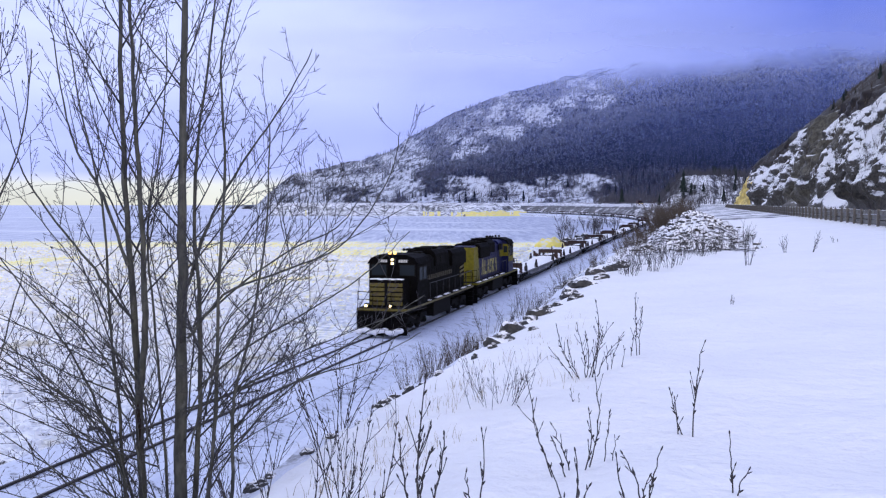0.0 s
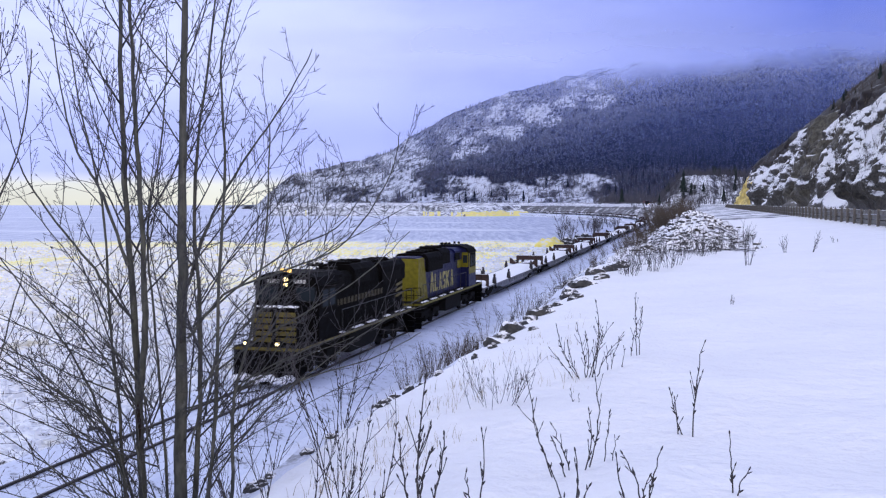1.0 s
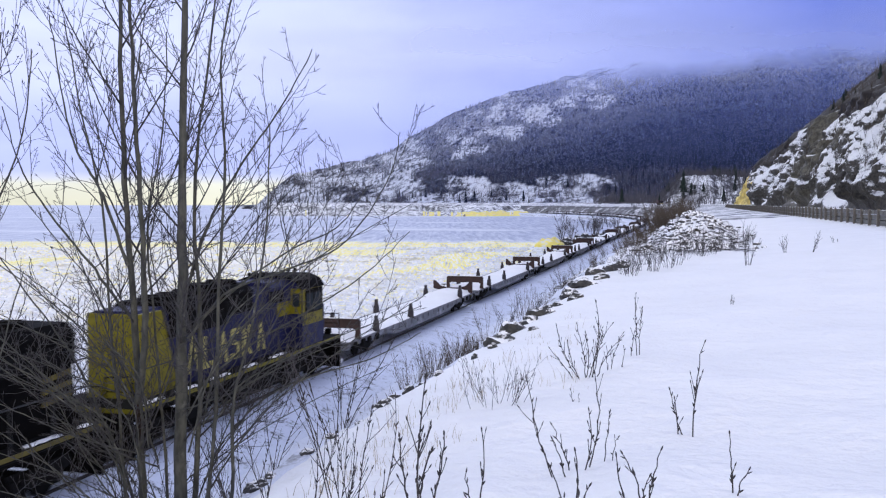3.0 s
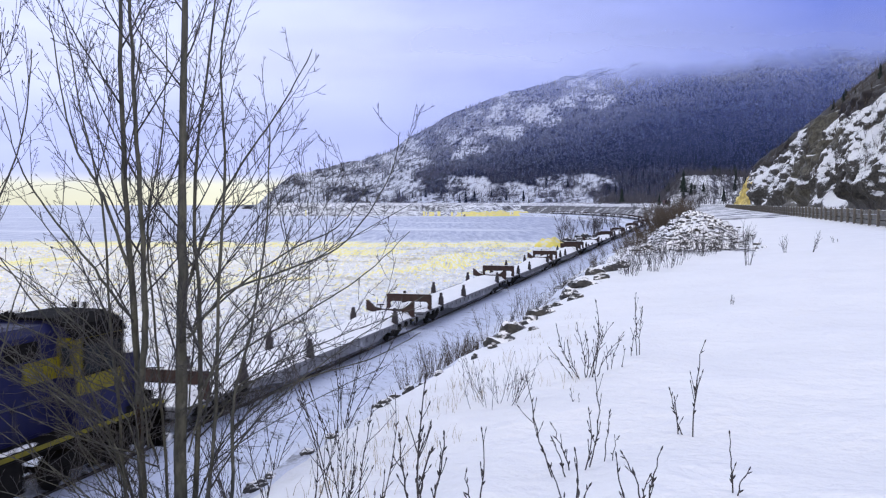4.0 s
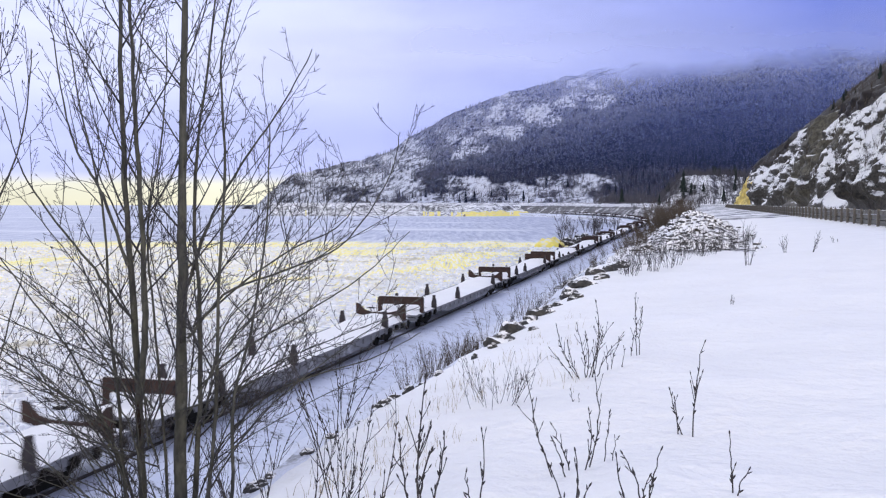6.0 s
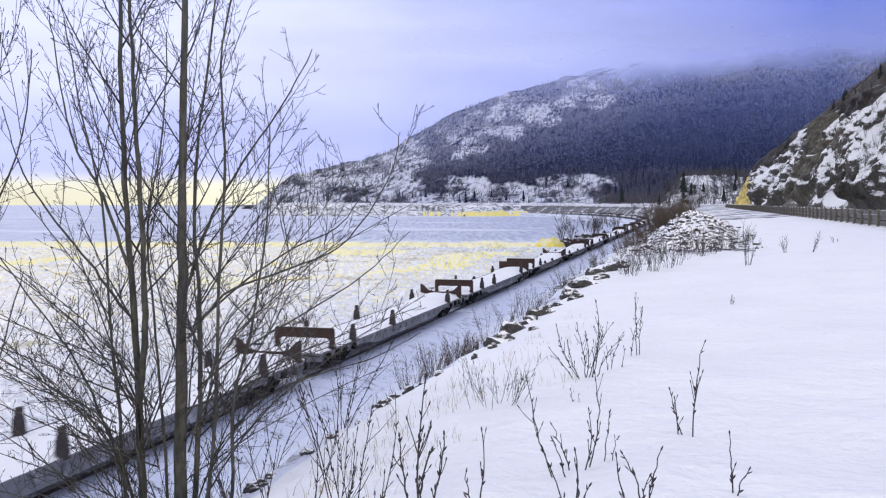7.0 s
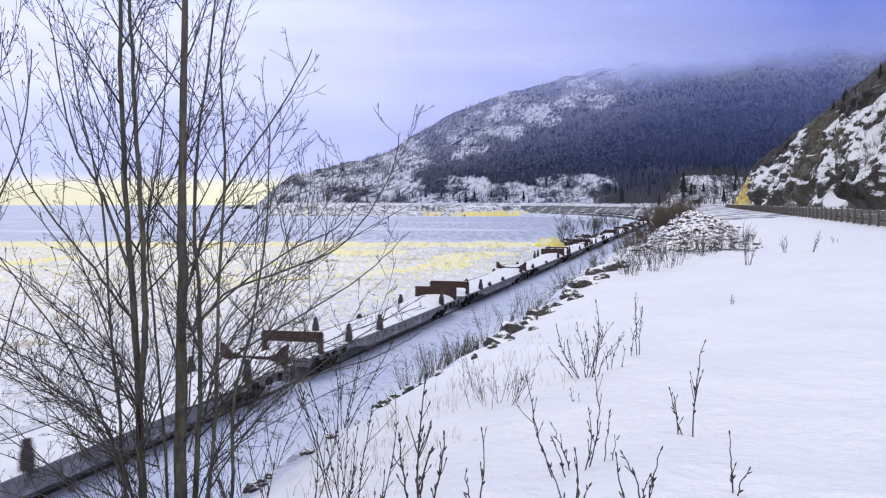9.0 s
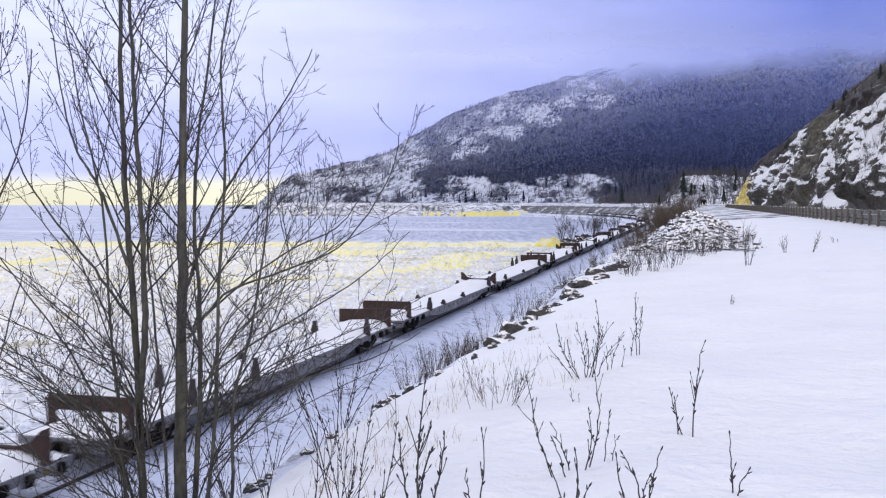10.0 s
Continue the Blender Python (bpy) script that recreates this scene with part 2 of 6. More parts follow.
def mountain_material():
    """Snow, rock and dark woods; the upper slopes fade to transparent, standing in for cloud."""
    m, nt, b = blank("snowy_mountain")
    co, sep = nt.nodes.new("ShaderNodeTexCoord"), nt.nodes.new("ShaderNodeSeparateXYZ")
    nt.links.new(co.outputs["Object"], sep.inputs[0])
    mid = noise_node(nt, 0.030, 7, 0.70, "Object", (1.0, 0.30, 1.0))
    fine = noise_node(nt, 0.16, 7, 0.74, "Object", (1.0, 0.25, 0.8))
    key = calc(nt, "ADD", stored(nt, "bare"), calc(nt, "MULTIPLY", calc(nt, "SUBTRACT", mid, 0.5), 1.0))
    key = calc(nt, "ADD", key, calc(nt, "MULTIPLY", calc(nt, "SUBTRACT", fine, 0.5), 0.7))
    open_ground = span(nt, key, 0.38, 0.66)
    frost_line = calc(nt, "ADD", calc(nt, "ADD", sep.outputs["Z"], calc(nt, "MULTIPLY", mid, 90.0)), span(nt, sep.outputs["X"], -380, 40, 150.0, 0.0))
    frosted = blend(nt, span(nt, frost_line, 185, 350), (0.030, 0.034, 0.045), (0.30, 0.32, 0.40))
    woods = blend(nt, span(nt, fine, 0.42, 0.60), (0.012, 0.013, 0.018), frosted)
    rocky = blend(nt, span(nt, calc(nt, "ADD", fine, calc(nt, "MULTIPLY", calc(nt, "SUBTRACT", mid, 0.5), 0.5)), 0.40, 0.54), (0.07, 0.072, 0.085), (0.66, 0.68, 0.74))
    nt.links.new(blend(nt, open_ground, woods, rocky), b.inputs["Base Color"])
    b.inputs["Roughness"].default_value = 0.9
    b.inputs["Specular IOR Level"].default_value = 0.1
    bumped(nt, b, calc(nt, "ADD", fine, mid), 0.6, 6.0)
    # mixes to clear with height, so cloud and haze are put into the surface
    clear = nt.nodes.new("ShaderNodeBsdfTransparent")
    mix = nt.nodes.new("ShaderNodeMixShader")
    cloud_fade = calc(nt, "ADD", stored(nt, "cloud_fade"), calc(nt, "MULTIPLY", calc(nt, "SUBTRACT", mid, 0.5), 0.35))
    nt.links.new(span(nt, cloud_fade, 0.0, 1.0), mix.inputs[0])
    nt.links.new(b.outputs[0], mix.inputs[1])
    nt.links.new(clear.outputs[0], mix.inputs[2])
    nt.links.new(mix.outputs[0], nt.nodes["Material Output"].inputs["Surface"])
    return m


M_FARSHORE = snow_material("far_shore_rock", (0.05, 0.05, 0.055), (0.12, 0.11, 0.10), cover=0.95, spread=0.12, scale=0.12, grain=0.5, depth=0.8)
M_KNOLL = snow_material("wooded_snow", (0.025, 0.024, 0.03), (0.07, 0.062, 0.06), cover=0.92, spread=0.10, scale=0.035, grain=0.3, depth=0.6)
M_MOUND = snow_material("rubbly_snow", (0.04, 0.038, 0.036), (0.11, 0.10, 0.09), cover=0.98, spread=0.06, scale=1.6, grain=3.4, depth=0.16)
# yellow of low sunlight, put into the colour of shore and ice
M_SUN_YELLOW = surface("painted_sun_yellow", (0.80, 0.66, 0.14), (0.98, 0.84, 0.16), 0.5, 0.5, 0.4, 0.15, worn=(0.75, 0.74, 0.72), worn_scale=0.2, worn_from=0.55)
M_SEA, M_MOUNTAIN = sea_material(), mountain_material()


# ---- mesh helpers ----
def mesh_object(name, verts, faces, material, parent=None, smooth=False, label=""):
    me = bpy.data.meshes.new(name)
    me.from_pydata(verts, [], faces)
    me.materials.append(material)
    if smooth:
        me.polygons.foreach_set("use_smooth", [True] * len(me.polygons))
    me.update()
    ob = new(name, me)
    if parent:
        ob.parent = parent
    return tagged(ob, label)


def part(name, bm, material, parent=None, label="", smooth=False):
    bmesh.ops.recalc_face_normals(bm, faces=bm.faces)
    me = bpy.data.meshes.new(name)
    bm.to_mesh(me)
    bm.free()
    me.materials.append(material)
    if smooth:
        me.polygons.foreach_set("use_smooth", [True] * len(me.polygons))
    ob = new(name, me)
    if parent:
        ob.parent = parent
    return tagged(ob, label)


def box(bm, x0, x1, y0, y1, z0, z1, bevel=0.0):
    r = bmesh.ops.create_cube(bm, size=1.0, matrix=Matrix.LocRotScale(((x0 + x1) / 2, (y0 + y1) / 2, (z0 + z1) / 2), None, (x1 - x0, y1 - y0, z1 - z0)))
    if bevel:
        edges = list({e for v in r["verts"] for e in v.link_edges})
        bmesh.ops.bevel(bm, geom=edges, offset=bevel, segments=1, affect="EDGES")
    return bm


def boxes(*rows, bevel=0.0):
    bm = bmesh.new()
    for r in rows:
        box(bm, *r, bevel=bevel)
    return bm


def rod(bm, a, b, r, seg=8, r2=None):
    a, b = Vector(a), Vector(b)
    d = b - a
    m = Matrix.Translation((a + b) / 2) @ d.to_track_quat("Z", "Y").to_matrix().to_4x4()
    bmesh.ops.create_cone(bm, cap_ends=True, segments=seg, radius1=r, radius2=r if r2 is None else r2, depth=d.length, matrix=m)
    return bm


def prism(bm, outline, y0, y1):
    """A slab whose outline lies in x and z, from y0 to y1."""
    a = [bm.verts.new((x, y0, z)) for x, z in outline]
    b = [bm.verts.new((x, y1, z)) for x, z in outline]
    n = len(a)
    bm.faces.new(a), bm.faces.new(b[::-1])
    for i in range(n):
        bm.faces.new((a[i], b[i], b[(i + 1) % n], a[(i + 1) % n]))
    return bm


def plan_prism(bm, outline, x0, x1):
    """A slab whose outline lies in y and z, from x0 to x1."""
    a = [bm.verts.new((x0, y, z)) for y, z in outline]
    b = [bm.verts.new((x1, y, z)) for y, z in outline]
    n = len(a)
    bm.faces.new(a), bm.faces.new(b[::-1])
    for i in range(n):
        bm.faces.new((a[i], b[i], b[(i + 1) % n], a[(i + 1) % n]))
    return bm


def fbm(x, y, z=0.0, octaves=4):
    return noise.fractal(Vector((x, y, z)), 1.0, 2.0, octaves)


def smooth(a, b, v):
    t = min(max((v - a) / (b - a), 0.0), 1.0)
    return t * t * (3 - 2 * t)


def table(v, rows):
    return float(np.interp(v, [r[0] for r in rows], [r[1] for r in rows]))


# ---- ground ----
SEA = -2.5


def track_x(y):
    """The track runs straight, then bends to the sea round the bay."""
    return 0.0 if y < 330 else -((y - 330) ** 2) / 1600.0


CROSS = ((-40, -6), (-11, -4.2), (-6.5, -2.3), (-4.6, -1.0), (-3.3, -0.42), (-2.4, -0.09), (2.4, -0.09), (3.4, -0.5), (4.6, -0.62), (5.6, -0.35),
         (9.6, 2.35), (13.3, 4.75), (13.85, 5.34), (14.3, 5.58), (14.9, 5.70), (16.0, 5.80), (17.5, 5.88), (22, 6.15), (25.5, 6.42), (27, 6.50), (37.5, 6.55), (40, 6.7), (46, 6.8), (60, 6.9), (400, 7.0))


def ground_z(x, y):
    u = x - track_x(y)
    z = table(u + 0.5 * fbm(0.11 * y, 3.1) * smooth(10, 13.5, u) * smooth(24, 18, u), CROSS)
    bank = smooth(5.0, 8.0, u) * smooth(15.2, 13.0, u)
    z += bank * (0.35 * fbm(0.22 * x, 0.12 * y, 1.0) + 0.22 * fbm(0.9 * x, 0.7 * y, 2.0, 5) + 0.10 * fbm(2.4 * x, 1.5 * y, 3.0, 3))
    z += smooth(2.6, 1.8, abs(u)) * 0.03 * fbm(1.3 * x, 0.9 * y, 9.0)
    field = smooth(14.5, 16.0, u) * smooth(26, 23, u)
    z += field * (0.10 * fbm(0.35 * x, 0.3 * y, 5.0) + 0.045 * fbm(1.3 * x, 0.8 * y, 6.0))
    # rubble mound between the bank and the road
    z += 0.85 * math.exp(-(((u - 17.2) / 1.6) ** 2)) * smooth(36, 48, y) * smooth(110, 70, y) * (1 + 0.5 * fbm(0.8 * x, 0.5 * y, 8.0, 5))
    z += smooth(-4.2, -6.0, u) * smooth(-12, -8, u) * 0.5 * fbm(0.5 * x, 0.35 * y, 4.0)
    return z


def grid_mesh(name, xs, ys, height, material, warp=None):
    verts = []
    for y in ys:
        for x in xs:
            px = x + (track_x(y) if warp else 0.0)
            verts.append((px, y, height(px, y)))
    w = len(xs)
    faces = [(j * w + i, j * w + i + 1, (j + 1) * w + i + 1, (j + 1) * w + i) for j in range(len(ys) - 1) for i in range(w - 1)]
    return mesh_object(name, verts, faces, material, smooth=True)


def ramp_steps(a, b, first, grow):
    out, d = [a], first
    while out[-1] < b:
        out.append(min(out[-1] + d, b))
        d *= grow
    return out


def build_ground():
    xs = [-40, -25, -16] + list(np.arange(-12, -3.2, 0.5)) + [-3.0, -2.6, -2.2, -1.7, -1.2, -0.85, -0.65, -0.2, 0.2, 0.65, 0.85, 1.2, 1.7, 2.2, 2.6, 3.0] + list(np.arange(3.5, 13.0, 0.3)) + list(np.arange(13.0, 20.0, 0.22)) \
        + list(np.arange(20.0, 27.0, 0.5)) + [27.2, 37.3, 38.5, 40, 43, 46, 52, 60, 90, 150, 260, 400]
    ys = list(np.arange(-60, 0, 4.0)) + ramp_steps(0.0, 830.0, 0.28, 1.0125)
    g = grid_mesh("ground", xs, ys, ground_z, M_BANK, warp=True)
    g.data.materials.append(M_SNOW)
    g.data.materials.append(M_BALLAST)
    g.data.materials.append(M_MOUND)
    g.data.materials.append(M_FARSHORE)
    w = len(xs) - 1
    mid = [(xs[i] + xs[i + 1]) / 2 for i in range(w)]
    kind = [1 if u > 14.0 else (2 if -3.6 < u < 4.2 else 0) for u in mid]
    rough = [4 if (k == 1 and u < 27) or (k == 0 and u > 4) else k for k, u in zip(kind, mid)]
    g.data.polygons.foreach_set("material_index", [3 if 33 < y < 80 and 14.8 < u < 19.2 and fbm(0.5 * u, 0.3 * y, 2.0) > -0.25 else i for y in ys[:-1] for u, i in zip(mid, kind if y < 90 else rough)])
    tagged(g, "snow-covered railway bank and field with thin snow over dark rock", "ground", kind="structure")
    # the sea reaches the horizon
    xs2 = [-4900, -3500, -2000, -1200, -700, -400, -250, -150, -90, -50, -20, -2, 40, 200, 600]
    ys2 = [-300, -100, 0, 60, 120, 200, 300, 450, 650, 900, 1400, 2200, 3200, 4600]
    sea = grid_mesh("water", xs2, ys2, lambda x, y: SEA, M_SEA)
    tagged(sea, "grey-blue tidal water choked with broken white ice", "water", kind="structure")


build_ground()


def build_road():
    ys = ramp_steps(-60, 820, 3.0, 1.02)
    rows = [(u, 6.60 + 0.04 * (1 - abs(u - 32) / 5)) for u in (27.6, 30, 32, 34, 37.0)]
    verts = [(u + track_x(y), y, z) for y in ys for u, z in rows]
    n = len(rows)
    faces = [(j * n + i, j * n + i + 1, (j + 1) * n + i + 1, (j + 1) * n + i) for j in range(len(ys) - 1) for i in range(n - 1)]
    tagged(mesh_object("road", verts, faces, M_ASPHALT), "grey asphalt road partly covered with packed snow", "road", kind="structure")


build_road()


def px(x):
    return (x - 784.0) / 1681.3


RIDGE = ((380, 0), (455, 2), (490, 34), (520, 56), (580, 66), (640, 80), (700, 102), (740, 128), (780, 150), (830, 174), (900, 198), (950, 208), (1010, 226), (1100, 256), (1200, 290), (1400, 335), (1600, 340), (1900, 340))
TURN = radians(14.8)


def from_eye(side, depth):
    return (EYE[0] + side * math.cos(TURN) - depth * math.sin(TURN), EYE[1] + side * math.sin(TURN) + depth * math.cos(TURN))


def mountain_z(u, d):
    top = table(u, [(px(a), b) for a, b in RIDGE]) * 2200.0 / 1681.3
    near = table(u, ((px(440), 1700), (px(520), 1250), (px(700), 960), (px(1900), 900)))
    t = min(max((d - near) / (2200.0 - near), 0.0), 1.0)
    x, y = u * d, d
    rise = t ** 1.15 if t < 1 else 1.0
    rough = fbm(0.0032 * x, 0.0032 * y, 3.0, 6)
    calm = 1 - 0.9 * smooth(0.55, 1.0, t)
    z = top * rise * (1 + 0.10 * rough * calm) + 26 * rough * calm * smooth(0.02, 0.25, t) * min(top / 60.0, 1.0)
    # a gully cuts down from the cloud at the landward end
    z -= 34 * math.exp(-(((u - px(1425) - 0.03 * (1 - t)) / 0.018) ** 2)) * smooth(0.2, 0.6, t)
    z += 7 * fbm(0.02 * x, 0.02 * y, 5.0, 4) * smooth(0.0, 0.1, t) * min(top / 40.0, 1.0)
    return z + 6.0 * smooth(-0.01, 0.04, t) - 4.0


def steepness(u, d, z):
    """Column and rise of a spot on the mountain, as angles seen from the bank."""
    return 784.0 + 1681.3 * u, (z - EYE[2]) / d * 1681.3


def bareness(u, d, z):
    """How open and rocky the mountain is: a bare seaward shoulder, a rib climbing inland, woods between and below."""
    a, e = steepness(u, d, z)
    k = 0.36 + 0.62 * fbm(a / 62.0, e / 30.0, 3.0, 6)
    k += 0.13 * smooth(820, 640, a) * smooth(20, 50, e)
    rib = e - (62 + (a - 690) * 0.345)
    k += 0.30 * math.exp(-((rib / 26.0) ** 2)) * smooth(640, 720, a) * smooth(1120, 1040, a)
    k -= 0.12 * smooth(30, 60, rib)
    k -= 0.50 * smooth(-18, -38, rib) * smooth(46, 62, e) * smooth(640, 740, a)
    k += 0.24 * smooth(52, 40, e) * smooth(1130, 1080, a)
    k -= 0.34 * smooth(1050, 1120, a)
    return k


def build_mountain():
    us = np.linspace(px(400), px(1800), 420)
    ds = np.linspace(880, 2205, 206)
    verts, bare, cloud_fade = [], [], []
    for d in ds:
        for u in us:
            z = mountain_z(u, d)
            a, e = steepness(u, d, z)
            verts.append((*from_eye(u * d, d), z))
            bare.append(bareness(u, d, z))
            cloud_fade.append((e + 16 * fbm(a / 130.0, e / 60.0, 7.0) - table(a, ((700, 180), (900, 188), (1000, 196), (1100, 190), (1200, 200), (1568, 236)))) / 52.0)
    w = len(us)
    faces = [(j * w + i, j * w + i + 1, (j + 1) * w + i + 1, (j + 1) * w + i) for j in range(len(ds) - 1) for i in range(w - 1)]
    faces = [f for f in faces if min(cloud_fade[k] for k in f) < 1.4]
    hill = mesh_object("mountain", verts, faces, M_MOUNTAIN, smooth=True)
    for name, values in (("bare", bare), ("cloud_fade", cloud_fade)):
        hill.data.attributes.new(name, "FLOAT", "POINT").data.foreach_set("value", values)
    tagged(hill, "wooded snowy mountain, its top faded out as if in low cloud", "mountain", kind="structure")


build_mountain()


def build_far_shore():
    """The causeway that carries road and rails round the far side of the bay."""
    verts, faces = [], []
    us = np.linspace(px(480), px(1250), 420)
    prof = ((735, -4.0), (748, -2.2), (775, 1.0), (792, 2.5), (800, 5.2), (815, 6.6), (840, 7.6), (960, 8.2))
    for d, z in prof:
        for u in us:
            k = d * (1.0 + 0.05 * fbm(9 * u, 0.0, 2.0)) + 10 * fbm(60 * u, 0.02 * d, 3.0)
            verts.append((*from_eye(u * k, k), z + (1.6 * fbm(140 * u, 0.05 * d, 7.0) if -3 < z < 7 else 0)))
    w = len(us)
    faces = [(j * w + i, j * w + i + 1, (j + 1) * w + i + 1, (j + 1) * w + i) for j in range(len(prof) - 1) for i in range(w - 1)]
    shore = mesh_object("far_shore", verts, faces, M_FARSHORE, smooth=True)
    # the lowest faces get patches of painted sunlight
    shore.data.materials.append(M_SUN_YELLOW)
    shore.data.polygons.foreach_set("material_index", [1 if j < 2 and fbm(50 * us[i], 0.0, 5.5) + 0.8 * fbm(420 * us[i], 2.3 * j, 1.5) + 1.6 * smooth(px(700), px(860), us[i]) - 1.6 * smooth(px(960), px(1010), us[i]) > 0.85 else 0 for j in range(len(prof) - 1) for i in range(w - 1)])
    tagged(shore, "low snowy rock causeway along the far side of the bay", "shore", kind="structure")


build_far_shore()


def cliff_point(y, v):
    """v 0 to 1 climbs the rock face, 1 to 3 the wooded hillside above it."""
    foot = 41.5 + 5.0 * fbm(0.018 * y, 0.0, 1.0) + 3.0 * smooth(130, 100, y)
    high = table(y, ((60, 15), (110, 20), (140, 21), (200, 22), (250, 24), (330, 22), (400, 20), (500, 22), (550, 19), (585, 12), (610, 3)))
    if v <= 1:
        x, z = foot + 9.0 * v ** 1.6, 6.6 + high * v
    else:
        x, z = foot + 9.0 + (v - 1) * 75, 6.6 + high + (v - 1) * table(y, ((100, 44), (180, 50), (260, 56), (420, 66))) * smooth(610, 480, y)
    amp = smooth(0.0, 0.15, v)
    n1 = fbm(0.07 * y, 0.05 * z, 4.0, 6)
    n2 = abs(fbm(0.40 * y, 0.17 * z, 9.0, 7))
    x += amp * (-4.2 * n1 + 3.4 * n2 - 6.0 * fbm(0.035 * y + 0.02 * z, 0.0, 2.0, 2)) * (1.0 if v <= 1.2 else 0.6)
    z += amp * (1.8 * fbm(0.12 * y, 0.1 * x, 6.0, 4) + (2.0 * fbm(0.03 * y, 0.03 * x, 7.0) if v > 1 else 0))
    return x, y, z


# all three yellows, the worn one too, paint low sun onto the rock
M_SUN_ROCK = surface("rock_painted_sunlit", (0.30, 0.22, 0.07), (0.75, 0.58, 0.16), 0.35, 0.7, 0.6, 0.4, worn=(0.85, 0.74, 0.30), worn_scale=0.12, worn_from=0.52)


def build_cliff():
    ys = ramp_steps(70, 615, 0.45, 1.004)
    vs = list(np.linspace(0, 1, 64)) + list(np.linspace(1.03, 3, 60))
    verts = [cliff_point(y, v) for v in vs for y in ys]
    w = len(ys)
    faces = [(j * w + i, j * w + i + 1, (j + 1) * w + i + 1, (j + 1) * w + i) for j in range(len(vs) - 1) for i in range(w - 1)]
    cliff = mesh_object("rock_cliff", verts, faces, M_CLIFF, smooth=True)
    cliff.data.materials.append(M_HILL)
    # second slot: sunlight painted on the low face at the far end
    cliff.data.materials.append(M_SUN_ROCK)
    cliff.data.materials.append(M_BAREROCK)
    cliff.data.polygons.foreach_set("material_index", [1 if vs[j] + 0.25 * fbm(0.04 * ys[i], 0.0, 3.3) > 0.88 else 2 if 478 < ys[i] < 608 and vs[j] < 0.62 + 0.7 * fbm(0.09 * ys[i], 2 * vs[j], 1.1) else 3 if abs(ys[i] - 262 + 40 * fbm(3 * vs[j], 0.03 * ys[i], 8.0)) < 42 - 18 * vs[j] or abs(ys[i] - 385) < 16 else 0 for j in range(len(vs) - 1) for i in range(w - 1)])
    tagged(cliff, "steep brown rock cliff streaked with snow beside the road", "cliff", kind="structure")


build_cliff()


# ---- track ----
def build_track():
    track = tagged(new("railway_track"), "single railway track with rusty rails in snowy ballast", "track", kind="structure")
    ys = ramp_steps(-40, 330, 4.0, 1.0) + list(np.arange(345, 800, 15.0))
    prof = ((-0.07, -0.17), (0.07, -0.17), (0.07, -0.15), (0.012, -0.13), (0.012, -0.045), (0.036, -0.03), (0.036, 0.0), (-0.036, 0.0), (-0.036, -0.03), (-0.012, -0.045), (-0.012, -0.13), (-0.07, -0.15))
    for side in (-0.755, 0.755):
        verts = [(track_x(y) + side + a, y, b) for y in ys for a, b in prof]
        n = len(prof)
        faces = [(j * n + i, j * n + (i + 1) % n, (j + 1) * n + (i + 1) % n, (j + 1) * n + i) for j in range(len(ys) - 1) for i in range(n)]
        mesh_object("rail", verts, faces, M_RAIL, track, label="rusty steel rail")
    bm = box(bmesh.new(), -1.28, 1.28, -0.115, 0.115, -0.36, -0.165, bevel=0.015)
    tie = part("tie", bm, M_TIE, track)
    for i in range(1, 300):
        o = new("tie", tie.data)
        o.parent = track
        o.location = (0.02 * math.sin(i * 7.3), -6 + 0.54 * i, 0.012 * math.sin(i * 3.1))
    tie.location = (0, -6, 0)


build_track()


# ---- locomotives ----
def wheelset_frame(bm, y, z=0.51):
    for s in (-1, 1):
        rod(bm, (s * 0.70, y, z), (s * 0.84, y, z), 0.51, 20)


def truck(parent, y0, half=1.37):
    bm = bmesh.new()
    for s in (-1, 1):
        plan_prism(bm, [(y0 - 2.1, 0.72), (y0 - 1.9, 0.98), (y0 - 0.7, 0.98), (y0 - 0.4, 0.62), (y0 + 0.4, 0.62), (y0 + 0.7, 0.98), (y0 + 1.9, 0.98), (y0 + 2.1, 0.72), (y0 + 1.7, 0.60), (y0 + 0.8, 0.50), (y0 - 0.8, 0.50), (y0 - 1.7, 0.60)], s * 1.12 - 0.09, s * 1.12 + 0.09)
        for dy in (-half, half):
            box(bm, s * 1.16 - 0.13, s * 1.16 + 0.13, y0 + dy - 0.2, y0 + dy + 0.2, 0.36, 0.72, 0.03)
            rod(bm, (s * 1.25, y0 + dy, 0.51), (s * 1.33, y0 + dy, 0.51), 0.12, 10)
        for dy in (-0.18, 0.18):
            rod(bm, (s * 1.16, y0 + dy, 0.34), (s * 1.16, y0 + dy, 0.80), 0.11, 8)
    box(bm, -1.1, 1.1, y0 - 0.3, y0 + 0.3, 0.55, 0.95)
    frame_ob = part("truck", bm, M_UNDER, parent, "grimy steel truck frame")
    for dy in (-half, half):
        b2 = bmesh.new()
        wheelset_frame(b2, y0 + dy)
        rod(b2, (-0.72, y0 + dy, 0.51), (0.72, y0 + dy, 0.51), 0.10, 10)
        part("wheelset", b2, M_UNDER, frame_ob)


def tube_rail(points, r=0.022, seg=6):
    bm = bmesh.new()
    for a, b in zip(points, points[1:]):
        rod(bm, a, b, r, seg)
    return bm


def hood_outline(w, z0, z1, cham=0.28):
    return [(-w, z0), (w, z0), (w, z1 - cham), (w - cham * 1.1, z1), (-w + cham * 1.1, z1), (-w, z1 - cham)]


